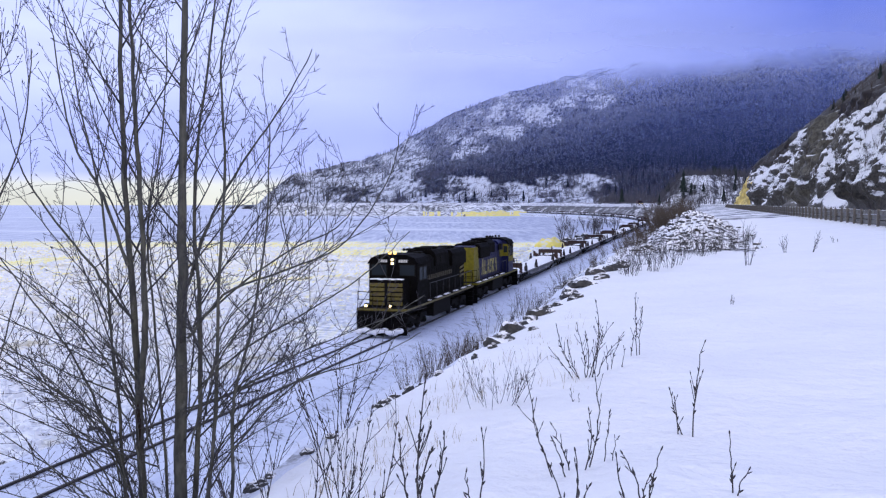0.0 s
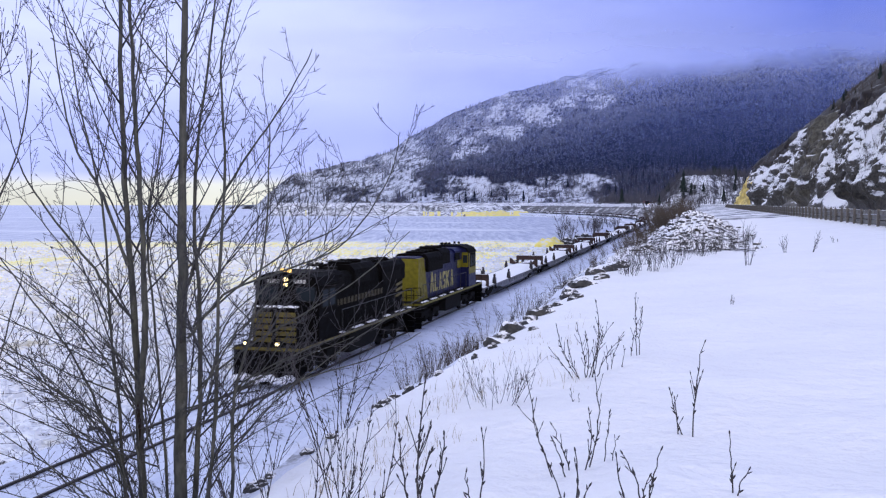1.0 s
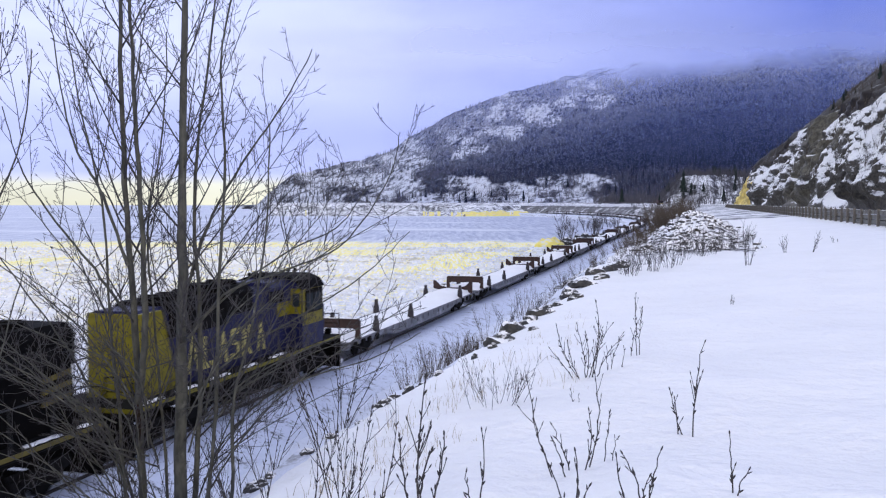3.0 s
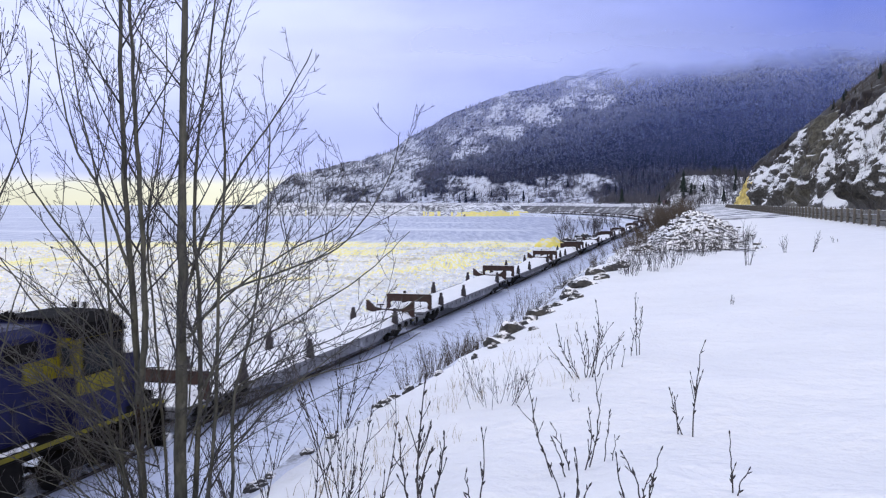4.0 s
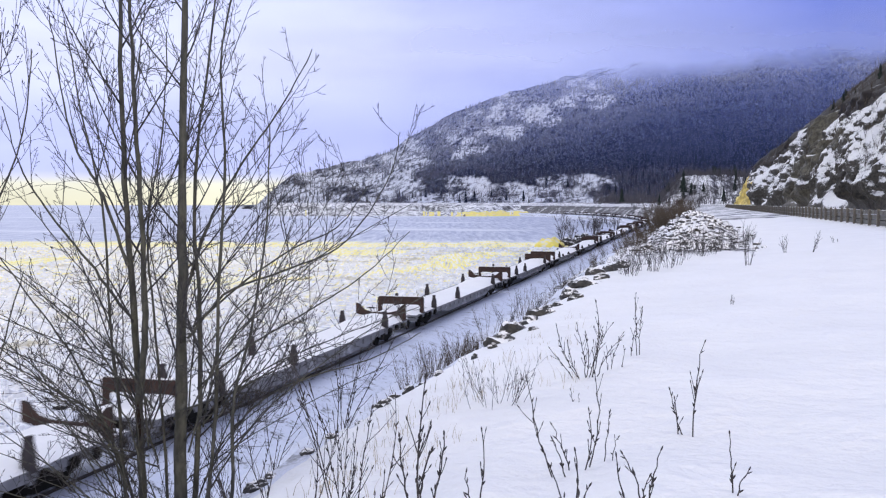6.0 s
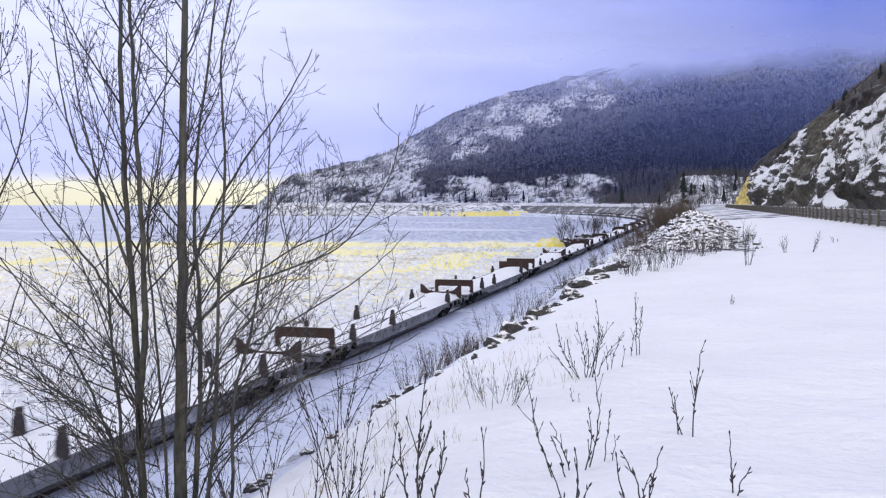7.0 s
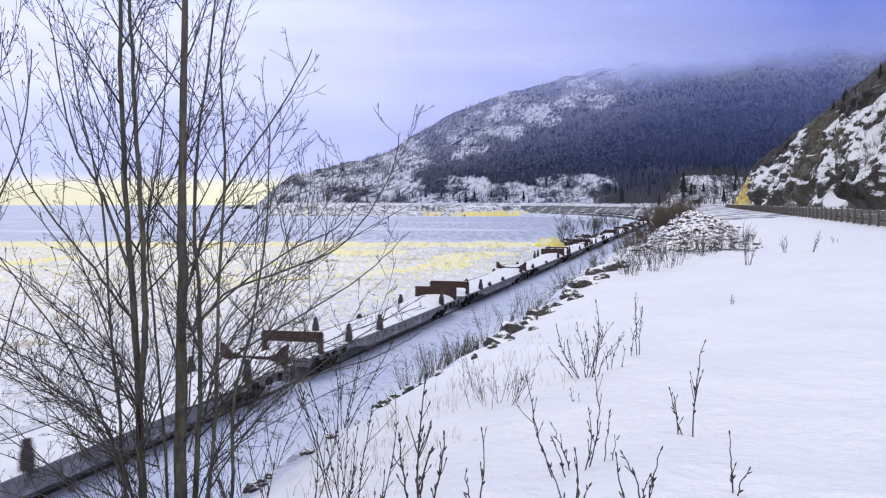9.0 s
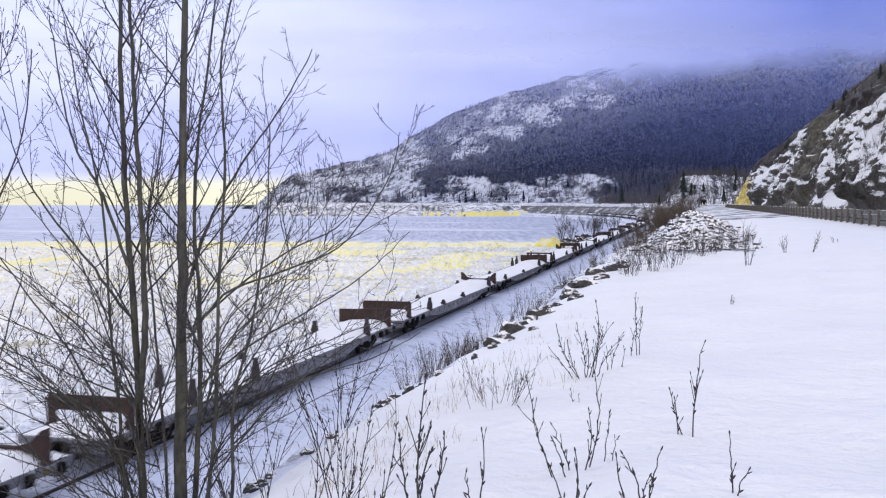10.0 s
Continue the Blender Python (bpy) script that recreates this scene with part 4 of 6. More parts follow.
def flat_car(kind):
    """A long flat car with snow on its deck, a steel frame at each end and stakes along the sides; origin at the rails, mid-car."""
    car = new("flat_car")
    h = CAR / 2
    bm = bmesh.new()
    plan_prism(bm, [(-h + 0.75, 0.98), (-h + 0.75, 0.74), (-h + 6.4, 0.72), (-h + 8.2, 0.44), (h - 8.2, 0.44), (h - 6.4, 0.72), (h - 0.75, 0.74), (h - 0.75, 0.98)], 1.28, 1.40)
    near = part("side_sill", bm, M_CARSIDE, car, "grey fish-belly side sill")
    bm = bmesh.new()
    plan_prism(bm, [(-h + 0.75, 0.98), (-h + 0.75, 0.74), (-h + 6.4, 0.72), (-h + 8.2, 0.44), (h - 8.2, 0.44), (h - 6.4, 0.72), (h - 0.75, 0.74), (h - 0.75, 0.98)], -1.40, -1.28)
    far = part("side_sill", bm, M_CARSIDE, car, "grey fish-belly side sill")
    for s, sill in ((1, near), (-1, far)):
        bm = bmesh.new()
        box(bm, s * 1.42 - 0.025, s * 1.42 + 0.025, -h + 0.75, h - 0.75, 0.90, 1.0)
        part("rub_rail", bm, M_CARSIDE, sill)
        for e in (-1, 1):
            part("reflector", boxes((s * 1.412 - 0.006, s * 1.412 + 0.006, e * (h - 1.75) - 0.11, e * (h - 1.75) + 0.11, 0.77, 0.87)), M_YELLOW, sill, "small yellow side reflector")
        for k in range(22):
            y = -h + 1.5 + k * (CAR - 3.0) / 21
            part("stake_pocket", boxes((s * 1.43 - 0.04, s * 1.43 + 0.04, y - 0.07, y + 0.07, 0.66, 0.95)), M_CARSIDE, sill)
    part("deck", boxes((-1.28, 1.28, -h + 0.75, h - 0.75, 0.86, 0.97), (-0.3, 0.3, -h + 0.6, h - 0.6, 0.40, 0.86)), M_TIE, car, "dark timber deck")
    # snow on the deck, heaped near the ends
    nx, ny = 13, 110
    verts, faces = [], []
    seed = {"arch": 0.0, "plate": 11.0, "low": 23.0, "bare": 31.0, "thin": 47.0}[kind]
    for j in range(ny):
        y = -h + 0.8 + (CAR - 1.6) * j / (ny - 1)
        heap = 0.30 * smooth(4.5, 1.5, abs(abs(y) - (h - 3.6))) * (1.0 if y > 0 else 0.55)
        for i in range(nx):
            x = -1.37 + 2.74 * i / (nx - 1)
            edge = 1 - abs(x / 1.37) ** 5
            z = 0.985 + edge * (0.07 + heap * (1 - 0.5 * abs(x / 1.37) ** 2) + 0.05 * fbm(x * 1.2 + seed, y * 0.7, seed) + 0.03 * fbm(x * 3, y * 2.4, seed))
            if abs(abs(y) - h) < 0.85:
                z = 0.985
            verts.append((x, y, max(z, 0.975 + 0.0004 * i)))
    faces = [(j * nx + i, j * nx + i + 1, (j + 1) * nx + i + 1, (j + 1) * nx + i) for j in range(ny - 1) for i in range(nx - 1)]
    snow = mesh_object("deck_snow", verts, faces, M_SNOW, car, smooth=True, label="uneven snow lying on the deck")
    # frames at the ends
    if kind != "bare":
        bm = bmesh.new()
        arch_frame(bm, -h + 2.1, deep=0.46 if kind != "thin" else 0.15, foot=0.20 if kind != "thin" else 0.1)
        fr = part("end_frame", bm, M_RUST, car, "rusty brown steel arch frame")
        part("frame_snow", boxes((-1.30, 1.30, -h + 2.04, -h + 2.17, 1.94, 1.97), bevel=0.012), M_SNOW, fr)
        for s in (-1, 1):
            part("frame_foot", boxes((s * 1.33 - 0.13, s * 1.33 + 0.13, -h + 1.9, -h + 2.3, 0.975, 1.06), bevel=0.015), M_RUST, fr)
    bm = bmesh.new()
    (plate_frame if kind in ("plate", "bare") else sag_frame)(bm, h - 1.7)
    fr = part("end_frame", bm, M_RUST, car, "rusty brown steel saddle frame" if kind not in ("plate", "bare") else "rusty brown steel bulkhead")
    for s in (-1, 1):
        part("frame_foot", boxes((s * 1.33 - 0.13, s * 1.33 + 0.13, h - 1.9, h - 1.5, 0.975, 1.06), bevel=0.015), M_RUST, fr)
    # stakes
    rows = {"arch": ((4.8, 1, 0.85), (11.0, 1, 0.85), (22.9, 1, 0.9), (5.5, -1, 0.85), (12.7, -1, 0.85), (23.6, -1, 0.8)),
            "plate": ((5.6, 1, 0.9), (10.2, 1, 0.85), (22.7, 1, 0.9), (8.0, -1, 0.85), (14.5, -1, 0.3), (22.4, -1, 0.7)),
            "low": ((6.5, 1, 0.8), (9.8, 1, 0.35), (15.2, 1, 0.35), (24.0, 1, 0.8), (9.0, -1, 0.3), (13.0, -1, 0.3), (24.4, -1, 0.4)),
            "bare": ((3.0, 1, 0.5), (12.0, 1, 0.3), (21.5, 1, 0.9), (20.5, -1, 0.9), (23.0, -1, 0.95), (9.0, -1, 0.3)),
            "thin": ((2.6, 1, 1.0), (4.4, 1, 1.0), (2.6, -1, 1.0), (4.4, -1, 1.0), (10.0, -1, 0.6), (16.0, 1, 0.6), (23.0, 1, 0.9))}[kind]
    for y, s, tall in rows:
        bm = bmesh.new()
        x, y = s * 1.34, y - h
        prism(bm, [(x - 0.16, 0.95), (x + 0.16, 0.95), (x + 0.13, 0.95 + tall * 0.55), (x + 0.07, 0.95 + tall * 0.75), (x + 0.06, 0.95 + tall), (x - 0.06, 0.95 + tall), (x - 0.07, 0.95 + tall * 0.75), (x - 0.13, 0.95 + tall * 0.55)], y - 0.13, y + 0.13)
        part("stake", bm, M_STAKE, car, "dark steel stake")
    # trucks
    for y0 in (-h + 4.0, h - 4.0):
        bm = bmesh.new()
        for s in (-1, 1):
            plan_prism(bm, [(y0 - 1.15, 0.40), (y0 - 1.05, 0.58), (y0 - 0.45, 0.66), (y0 + 0.45, 0.66), (y0 + 1.05, 0.58), (y0 + 1.15, 0.40), (y0 + 0.5, 0.22), (y0 - 0.5, 0.22)], s * 1.0 - 0.07, s * 1.0 + 0.07)
        box(bm, -1.0, 1.0, y0 - 0.22, y0 + 0.22, 0.36, 0.64)
        tr = part("truck", bm, M_UNDER, car)
        for dy in (-0.86, 0.86):
            b2 = bmesh.new()
            for s in (-1, 1):
                rod(b2, (s * 0.70, y0 + dy, 0.42), (s * 0.84, y0 + dy, 0.42), 0.42, 16)
            rod(b2, (-0.72, y0 + dy, 0.42), (0.72, y0 + dy, 0.42), 0.08, 8)
            part("wheelset", b2, M_UNDER, tr)
    for s in (-1, 1):
        for dy in (1.3, 2.5, 3.4, 4.6):
            for x in (-1.44, 1.44):
                winch = part("winch", boxes((x - 0.10, x + 0.10, s * (h - dy) - 0.17, s * (h - dy) + 0.17, 0.64, 0.94), bevel=0.03), M_UNDER, car, "grimy tie-down winch")
                part("ratchet", rod(bmesh.new(), (x - 0.02, s * (h - dy) + 0.18, 0.80), (x + 0.02, s * (h - dy) + 0.24, 0.80), 0.10, 10), M_UNDER, winch)
        part("air_hose", tube_rail([(0.35, s * (h - 0.66), 0.80), (0.38, s * (h - 0.40), 0.52), (0.30, s * (h - 0.10), 0.42)], 0.028), M_GRILLE, car)
        part("uncoupling_lever", tube_rail([(1.35, s * (h - 0.60), 0.86), (0.3, s * (h - 0.56), 0.90), (0.12, s * (h - 0.30), 0.95)], 0.018), M_UNDER, car)
        part("coupler", boxes((-0.13, 0.13, s * (h - 0.38) - 0.38, s * (h - 0.38) + 0.38, 0.66, 0.92), bevel=0.03), M_UNDER, car)
        if s > 0:
            wheel = part("brake_stand", rod(bmesh.new(), (-0.9, h - 0.80, 0.98), (-0.9, h - 0.80, 1.55), 0.025, 6), M_UNDER, car)
            part("brake_wheel", rod(bmesh.new(), (-0.9, h - 0.80, 1.53), (-0.9, h - 0.80, 1.56), 0.24, 16), M_UNDER, wheel, "round hand-brake wheel")
        part("ladder", tube_rail([(1.41, s * (h - 1.0), 0.45), (1.41, s * (h - 1.0), 1.0), (1.41, s * (h - 1.4), 1.0), (1.41, s * (h - 1.4), 0.45), (1.41, s * (h - 1.0), 0.45)], 0.02), M_UNDER, car)
        part("end_sill", boxes((-1.40, 1.40, s * (h - 0.72) - 0.06, s * (h - 0.72) + 0.06, 0.62, 0.985), bevel=0.01), M_CARSIDE, car)
    return car


CAR_KINDS = ("arch", "arch", "arch", "plate", "low", "bare", "thin")
CAR_LABELS = {"arch": "grey flat car with rusty arch and saddle frames, snowy deck",
              "plate": "grey flat car with rusty bulkhead and arch frame, snowy deck",
              "low": "grey flat car with short stakes and saddle frame, snowy deck",
              "bare": "grey flat car with one rusty bulkhead, heaped snow on deck",
              "thin": "grey flat car with thin arch frame and posts, snowy deck"}
masters = {k: tagged(flat_car(k), CAR_LABELS[k], "railway car", "flat cars of the train") for k in CAR_LABELS}
used, flat_cars = set(), []
for i in range(24):
    kind = CAR_KINDS[i] if i < 7 else ("plate", "low", "arch", "bare", "thin")[i % 5]
    flat_cars.append(masters[kind] if kind not in used else copy_thing(masters[kind], Matrix()))
    used.add(kind)


def train_front(t):
    return 50.38 - 15.12 * t + 0.031 * t * t


def on_track(y, flip=False):
    slope = 0.0 if y < 330 else -(y - 330) / 800.0
    return pose(track_x(y), y, 0, 0, 0, -math.degrees(math.atan(slope)) + (180 if flip else 0))


# ---- a truck on the far road ----
M_TRUCK = surface("truck_paint", (0.05, 0.02, 0.02), (0.09, 0.03, 0.025), 2, 0.5, 0.1, 0.004)


def far_truck():
    t = tagged(new("truck"), "dark red truck with a box body on the far road", "truck")
    part("cargo_box", boxes((-1.15, 1.15, -0.6, 4.8, 0.8, 2.6), bevel=0.05), M_TRUCK, t)
    cab = part("cab", plan_prism(bmesh.new(), [(-2.9, 0.6), (-0.7, 0.6), (-0.7, 2.2), (-1.7, 2.2), (-2.2, 1.5), (-2.9, 1.35)], -1.05, 1.05), M_UNDER, t)
    part("windshield", plan_prism(bmesh.new(), [(-2.24, 1.52), (-1.76, 2.16), (-1.74, 2.14), (-2.2, 1.5)], -0.9, 0.9), M_GLASS, cab)
    for s in (-1, 1):
        part("headlight", rod(bmesh.new(), (s * 0.8, -2.93, 0.95), (s * 0.8, -2.89, 0.95), 0.12, 10), M_LAMP, cab)
        for y in (-2.1, 3.4):
            part("wheel", rod(bmesh.new(), (s * 0.8, y, 0.42), (s * 1.08, y, 0.42), 0.42, 14), M_GRILLE, t)
    return t


truck_ob = far_truck()


def on_road(y):
    m = on_track(y)
    m.translation = (track_x(y) + 30.0, y, 6.64)
    return m


def motions():
    steps = [0.5 * k for k in range(21)]
    walk(loco_1, [(t, on_track(train_front(t) + 9.015)) for t in steps])
    walk(loco_2, [(t, on_track(train_front(t) + 27.045, True)) for t in steps])
    walk(truck_ob, [(t, on_road(600 - 15.0 * t)) for t in steps])
    for i, c in enumerate(flat_cars):
        walk(c, [(t, on_track(train_front(t) + 36.06 + CAR * (i + 0.5))) for t in steps])


# ---- branches ----
def tubes(lines, sides=5):
    """Tapered tubes along lines of (point, radius)."""
    verts, faces = [], []
    for line in lines:
        start = len(verts)
        n = len(line)
        for k, (p, r) in enumerate(line):
            a = line[max(k - 1, 0)][0]
            b = line[min(k + 1, n - 1)][0]
            d = (b - a).normalized()
            u = d.cross(Vector((0.31, 0.87, 0.2))).normalized()
            w = d.cross(u)
            for s in range(sides):
                c = 2 * math.pi * s / sides
                verts.append(p + (u * math.cos(c) + w * math.sin(c)) * r)
        for k in range(n - 1):
            for s in range(sides):
                i, j = start + k * sides, start + (k + 1) * sides
                faces.append((i + s, i + (s + 1) % sides, j + (s + 1) % sides, j + s))
        faces.append(tuple(start + (n - 1) * sides + s for s in range(sides)))
        faces.append(tuple(start + s for s in reversed(range(sides))))
    return verts, faces


def limb(rng, start, way, length, r0, r1, up=0.25, wobble=0.10, seg=8):
    p, d, line = Vector(start), Vector(way).normalized(), []
    for k in range(seg + 1):
        t = k / seg
        line.append((p.copy(), r0 + (r1 - r0) * t ** 0.8))
        d = (d + Vector((rng.gauss(0, wobble), rng.gauss(0, wobble), rng.gauss(0, wobble) + up / seg))).normalized()
        p = p + d * (length / seg)
    return line


def spot(line, t):
    f = t * (len(line) - 1)
    k = min(int(f), len(line) - 2)
    (a, ra), (b, rb) = line[k], line[k + 1]
    return a.lerp(b, f - k), ra + (rb - ra) * (f - k), (b - a).normalized()


def sideways(rng, d, spread):
    u = d.cross(Vector((rng.gauss(0, 1), rng.gauss(0, 1), rng.gauss(0, 1)))).normalized()
    return (d * math.cos(spread) + u * math.sin(spread)).normalized()


def bud(rng, line, out):
    p, r, d = spot(line, 1.0)
    out.append([(p, r), (p + d * 0.008, r * 2.0), (p + d * 0.02, r * 1.8), (p + d * 0.032, r * 0.3)])


def ramify(rng, line, level, size, thin, twigs, r_min=0.0019):
    """Side shoots of a limb, and theirs, down to the twigs; each leaves at a sharp angle and bends upward."""
    whole = sum((b[0] - a[0]).length for a, b in zip(line, line[1:]))
    n = max(1, int(whole / (0.105 if level == 0 else 0.12)))
    for k in range(n):
        t = 0.10 + 0.84 * (k + rng.random()) / n
        p, r, d = spot(line, t)
        L = size * (1.15 - 0.60 * t) * rng.uniform(0.35, 1.25)
        way = sideways(rng, d, rng.uniform(0.55, 1.0))
        rr = max(min(r * 0.6, 0.0036 if level == 0 else 0.0024), r_min)
        tw = limb(rng, p, way, L, rr, r_min * 0.8, 0.45, 0.10, 6)
        (thin if level == 0 else twigs).append(tw)
        if level < 1:
            ramify(rng, tw, level + 1, L * 0.42, thin, twigs, r_min)
        for q in range(1 + int(L * 4)):
            p2, r2, d2 = spot(tw, rng.uniform(0.25, 1.0))
            w2 = sideways(rng, d2, 0.6)
            twigs.append([(p2, r2 * 0.8), (p2 + w2 * 0.012, r2 * 1.3), (p2 + w2 * 0.028, r2 * 0.3)])
        bud(rng, tw, twigs)


def at_view(xp, depth):
    return Vector((*from_eye(px(xp) * depth, depth), 0.0))


def seen_height(yp, depth):
    return EYE[2] - (yp - 360.4) / 1681.3 * depth


def alder(name, label, depth, stems, limbs, seed, limb_size=1.0):
    """A many-stemmed leafless alder. stems: rows of x at evenly rising heights, with radius; they share one root."""
    rng = random.Random(seed)
    root = at_view(stems[0][0][0], depth)
    root.z = ground_z(root.x, root.y) - 0.1
    tree = tagged(new(name), label, "tree")
    thin, twigs = [], []
    for xs, ys, r0, r1, dd in stems:
        ctrl = []
        for xp, yp in zip(xs, ys):
            q = depth + dd * (1 - (yp / 900.0)) * 0.8 + dd * 0.2
            v = at_view(xp, q)
            v.z = seen_height(yp, q)
            ctrl.append(v)
        if ys[0] > 889.5:
            g = ctrl[0].copy()
            g.x, g.y = g.x + (root.x - g.x) * 0.3, g.y + (root.y - g.y) * 0.3
            g.z = ground_z(g.x, g.y) - 0.1
            ctrl.insert(0, g)
        line = []
        n = 26
        for k in range(n + 1):
            f = k / n * (len(ctrl) - 1)
            i = min(int(f), len(ctrl) - 2)
            a, b, t = ctrl[i], ctrl[i + 1], f - i
            pre, post = ctrl[max(i - 1, 0)], ctrl[min(i + 2, len(ctrl) - 1)]
            p = 0.5 * ((2 * a) + (b - pre) * t + (2 * pre - 5 * a + 4 * b - post) * t * t + (3 * a - pre - 3 * b + post) * t ** 3)
            p += Vector((rng.gauss(0, 0.004), rng.gauss(0, 0.004), 0))
            line.append((p, (r0 + (r1 - r0) * (k / n) ** 0.9) * (1 + 0.05 * rng.gauss(0, 1))))
        v, f = tubes([line], 10)
        mesh_object("stem", v, f, M_BARK, tree, smooth=True, label="grey-green alder stem")
        if r0 <= 0.0078:
            ramify(rng, line, 0, 0.30, thin, twigs)
        m = int(limbs * (12 if r0 > 0.024 else 8 if r0 > 0.0165 else 5 if r0 > 0.0078 else 1))
        size_here = limb_size * (1.0 if r0 > 0.024 else 0.75 if r0 > 0.0165 else 0.5)
        for k in range(m):
            t = 0.22 + 0.76 * (k + rng.random()) / m
            p, r, d = spot(line, t)
            L = size_here * (2.25 - 1.25 * t) * rng.uniform(0.6, 1.15)
            a = k * 2.4 + rng.uniform(-0.5, 0.5)
            way = Vector((math.cos(a), math.sin(a), rng.uniform(0.7, 1.5)))
            br = limb(rng, p, way, L, min(r * 0.5, 0.0085), 0.0022, 0.55, 0.045, 9)
            if r0 > 0.0078:
                v1, f1 = tubes([br], 6)
                mesh_object("branch", v1, f1, M_BRANCH, tree, smooth=True)
            else:
                thin.append(br)
            ramify(rng, br, 0, min(0.42, L * 0.42), thin, twigs)
    v, f = tubes(thin, 5)
    tagged(mesh_object("thin_branch", v, f, M_BRANCH, tree, smooth=True, label="bare ascending branches"), kind="stuff")
    v, f = tubes(twigs, 3)
    tagged(mesh_object("fine_twig", v, f, M_TWIG, tree, label="fine dark twigs with buds"), kind="stuff")
    return tree


def high(n, y0=890.0, y1=-260.0):
    return [y0 + (y1 - y0) * k / (n - 1) for k in range(n)]


fan = random.Random(4)
STEMS = [((312, 318, 322, 326, 334, 344), high(6), 0.064, 0.014, 0.0),
         ((245, 240, 228, 219, 222, 240), high(6), 0.041, 0.011, 0.2),
         ((238, 254, 254, 246, 240, 236, 248), (720, 600, 480, 300, 120, 0, -240), 0.030, 0.009, -0.1),
         ((338, 350, 352, 344, 352, 372, 412), (890, 700, 550, 400, 250, 120, -220), 0.026, 0.007, 0.3),
         ((362, 380, 386, 400, 396, 440), high(6, 890, -100), 0.019, 0.006, -0.4),
         ((404, 408, 414, 442, 470, 480), (890, 760, 690, 590, 420, 220), 0.019, 0.005, -0.5)]
STEMS += [((290, 282, 270, 262, 292, 300), high(6, 890, 60), 0.015, 0.005, 0.5),
         ((215, 205, 190, 184, 150, 120), high(6, 890, 40), 0.017, 0.005, 0.1),
         ((228, 180, 130, 60, -20), (890, 760, 640, 540, 430), 0.014, 0.005, 0.6),
         ((330, 400, 500, 610, 690, 708), (600, 520, 480, 430, 310, 235), 0.011, 0.003, -0.3),
         ((410, 470, 560, 660, 745), (760, 705, 665, 635, 590), 0.010, 0.003, 0.3),
         ((345, 430, 530, 640, 724), (690, 620, 560, 490, 410), 0.010, 0.003, 0.2),
         ((340, 430, 520, 600, 650), (580, 500, 440, 400, 330), 0.010, 0.003, -0.2),
         ((326, 372, 430, 500, 556), (520, 390, 290, 190, 90), 0.015, 0.004, 0.4),
         ((224, 180, 140, 118, 94), (470, 340, 270, 190, 30), 0.014, 0.004, -0.3),
         ((226, 160, 90, 40, 8), (560, 470, 380, 300, 190), 0.013, 0.004, 0.5)]
for k in range(46):
    side = -1 if k % 3 else 1
    x0, y0 = (235 if side < 0 else 330) + fan.uniform(-40, 40), fan.uniform(700, 1010)
    run, rise = fan.uniform(140, 420) * side, fan.uniform(90, 380)
    bow = fan.uniform(-0.12, 0.22)
    STEMS.append(((x0, x0 + (0.30 - bow) * run, x0 + (0.68 - bow) * run, x0 + run), (y0, y0 - (0.36 + bow) * rise, y0 - (0.74 + bow * 0.6) * rise, y0 - rise * (1 + bow)), 0.0076, 0.0026, fan.uniform(-0.9, 0.9)))
big_alder = alder("alder_tree", "leafless many-stemmed alder with grey-green bark on the bank", 7.5, STEMS, 1.0, 11, 0.95)
scar = []
for k in range(7):
    v = at_view(241 - 0.4 * k, 7.455)
    v.z = seen_height(786 - 12 * k, 7.455)
    scar.append((v, 0.004 + 0.016 * math.sin(math.pi * k / 6)))
mesh_object("bark_scar", *tubes([scar], 8), M_SCAR, big_alder, smooth=True, label="dark split in the bark")
alder("alder_tree", "leafless alder with slender ascending branches in snow", 6.4,
      [((-190, -150, -110, -60, -20, 10), high(6, 890, 60), 0.022, 0.005, 0.0), ((-200, -180, -130, -30, 40, 62), high(6, 890, 90), 0.018, 0.004, 0.2),
       ((-200, -170, -150, -120, -100), high(5), 0.03, 0.01, 0.3), ((-170, -120, -60, -10, 40), (890, 800, 720, 640, 480), 0.012, 0.004, -0.2)], 0.9, 29, 0.8)


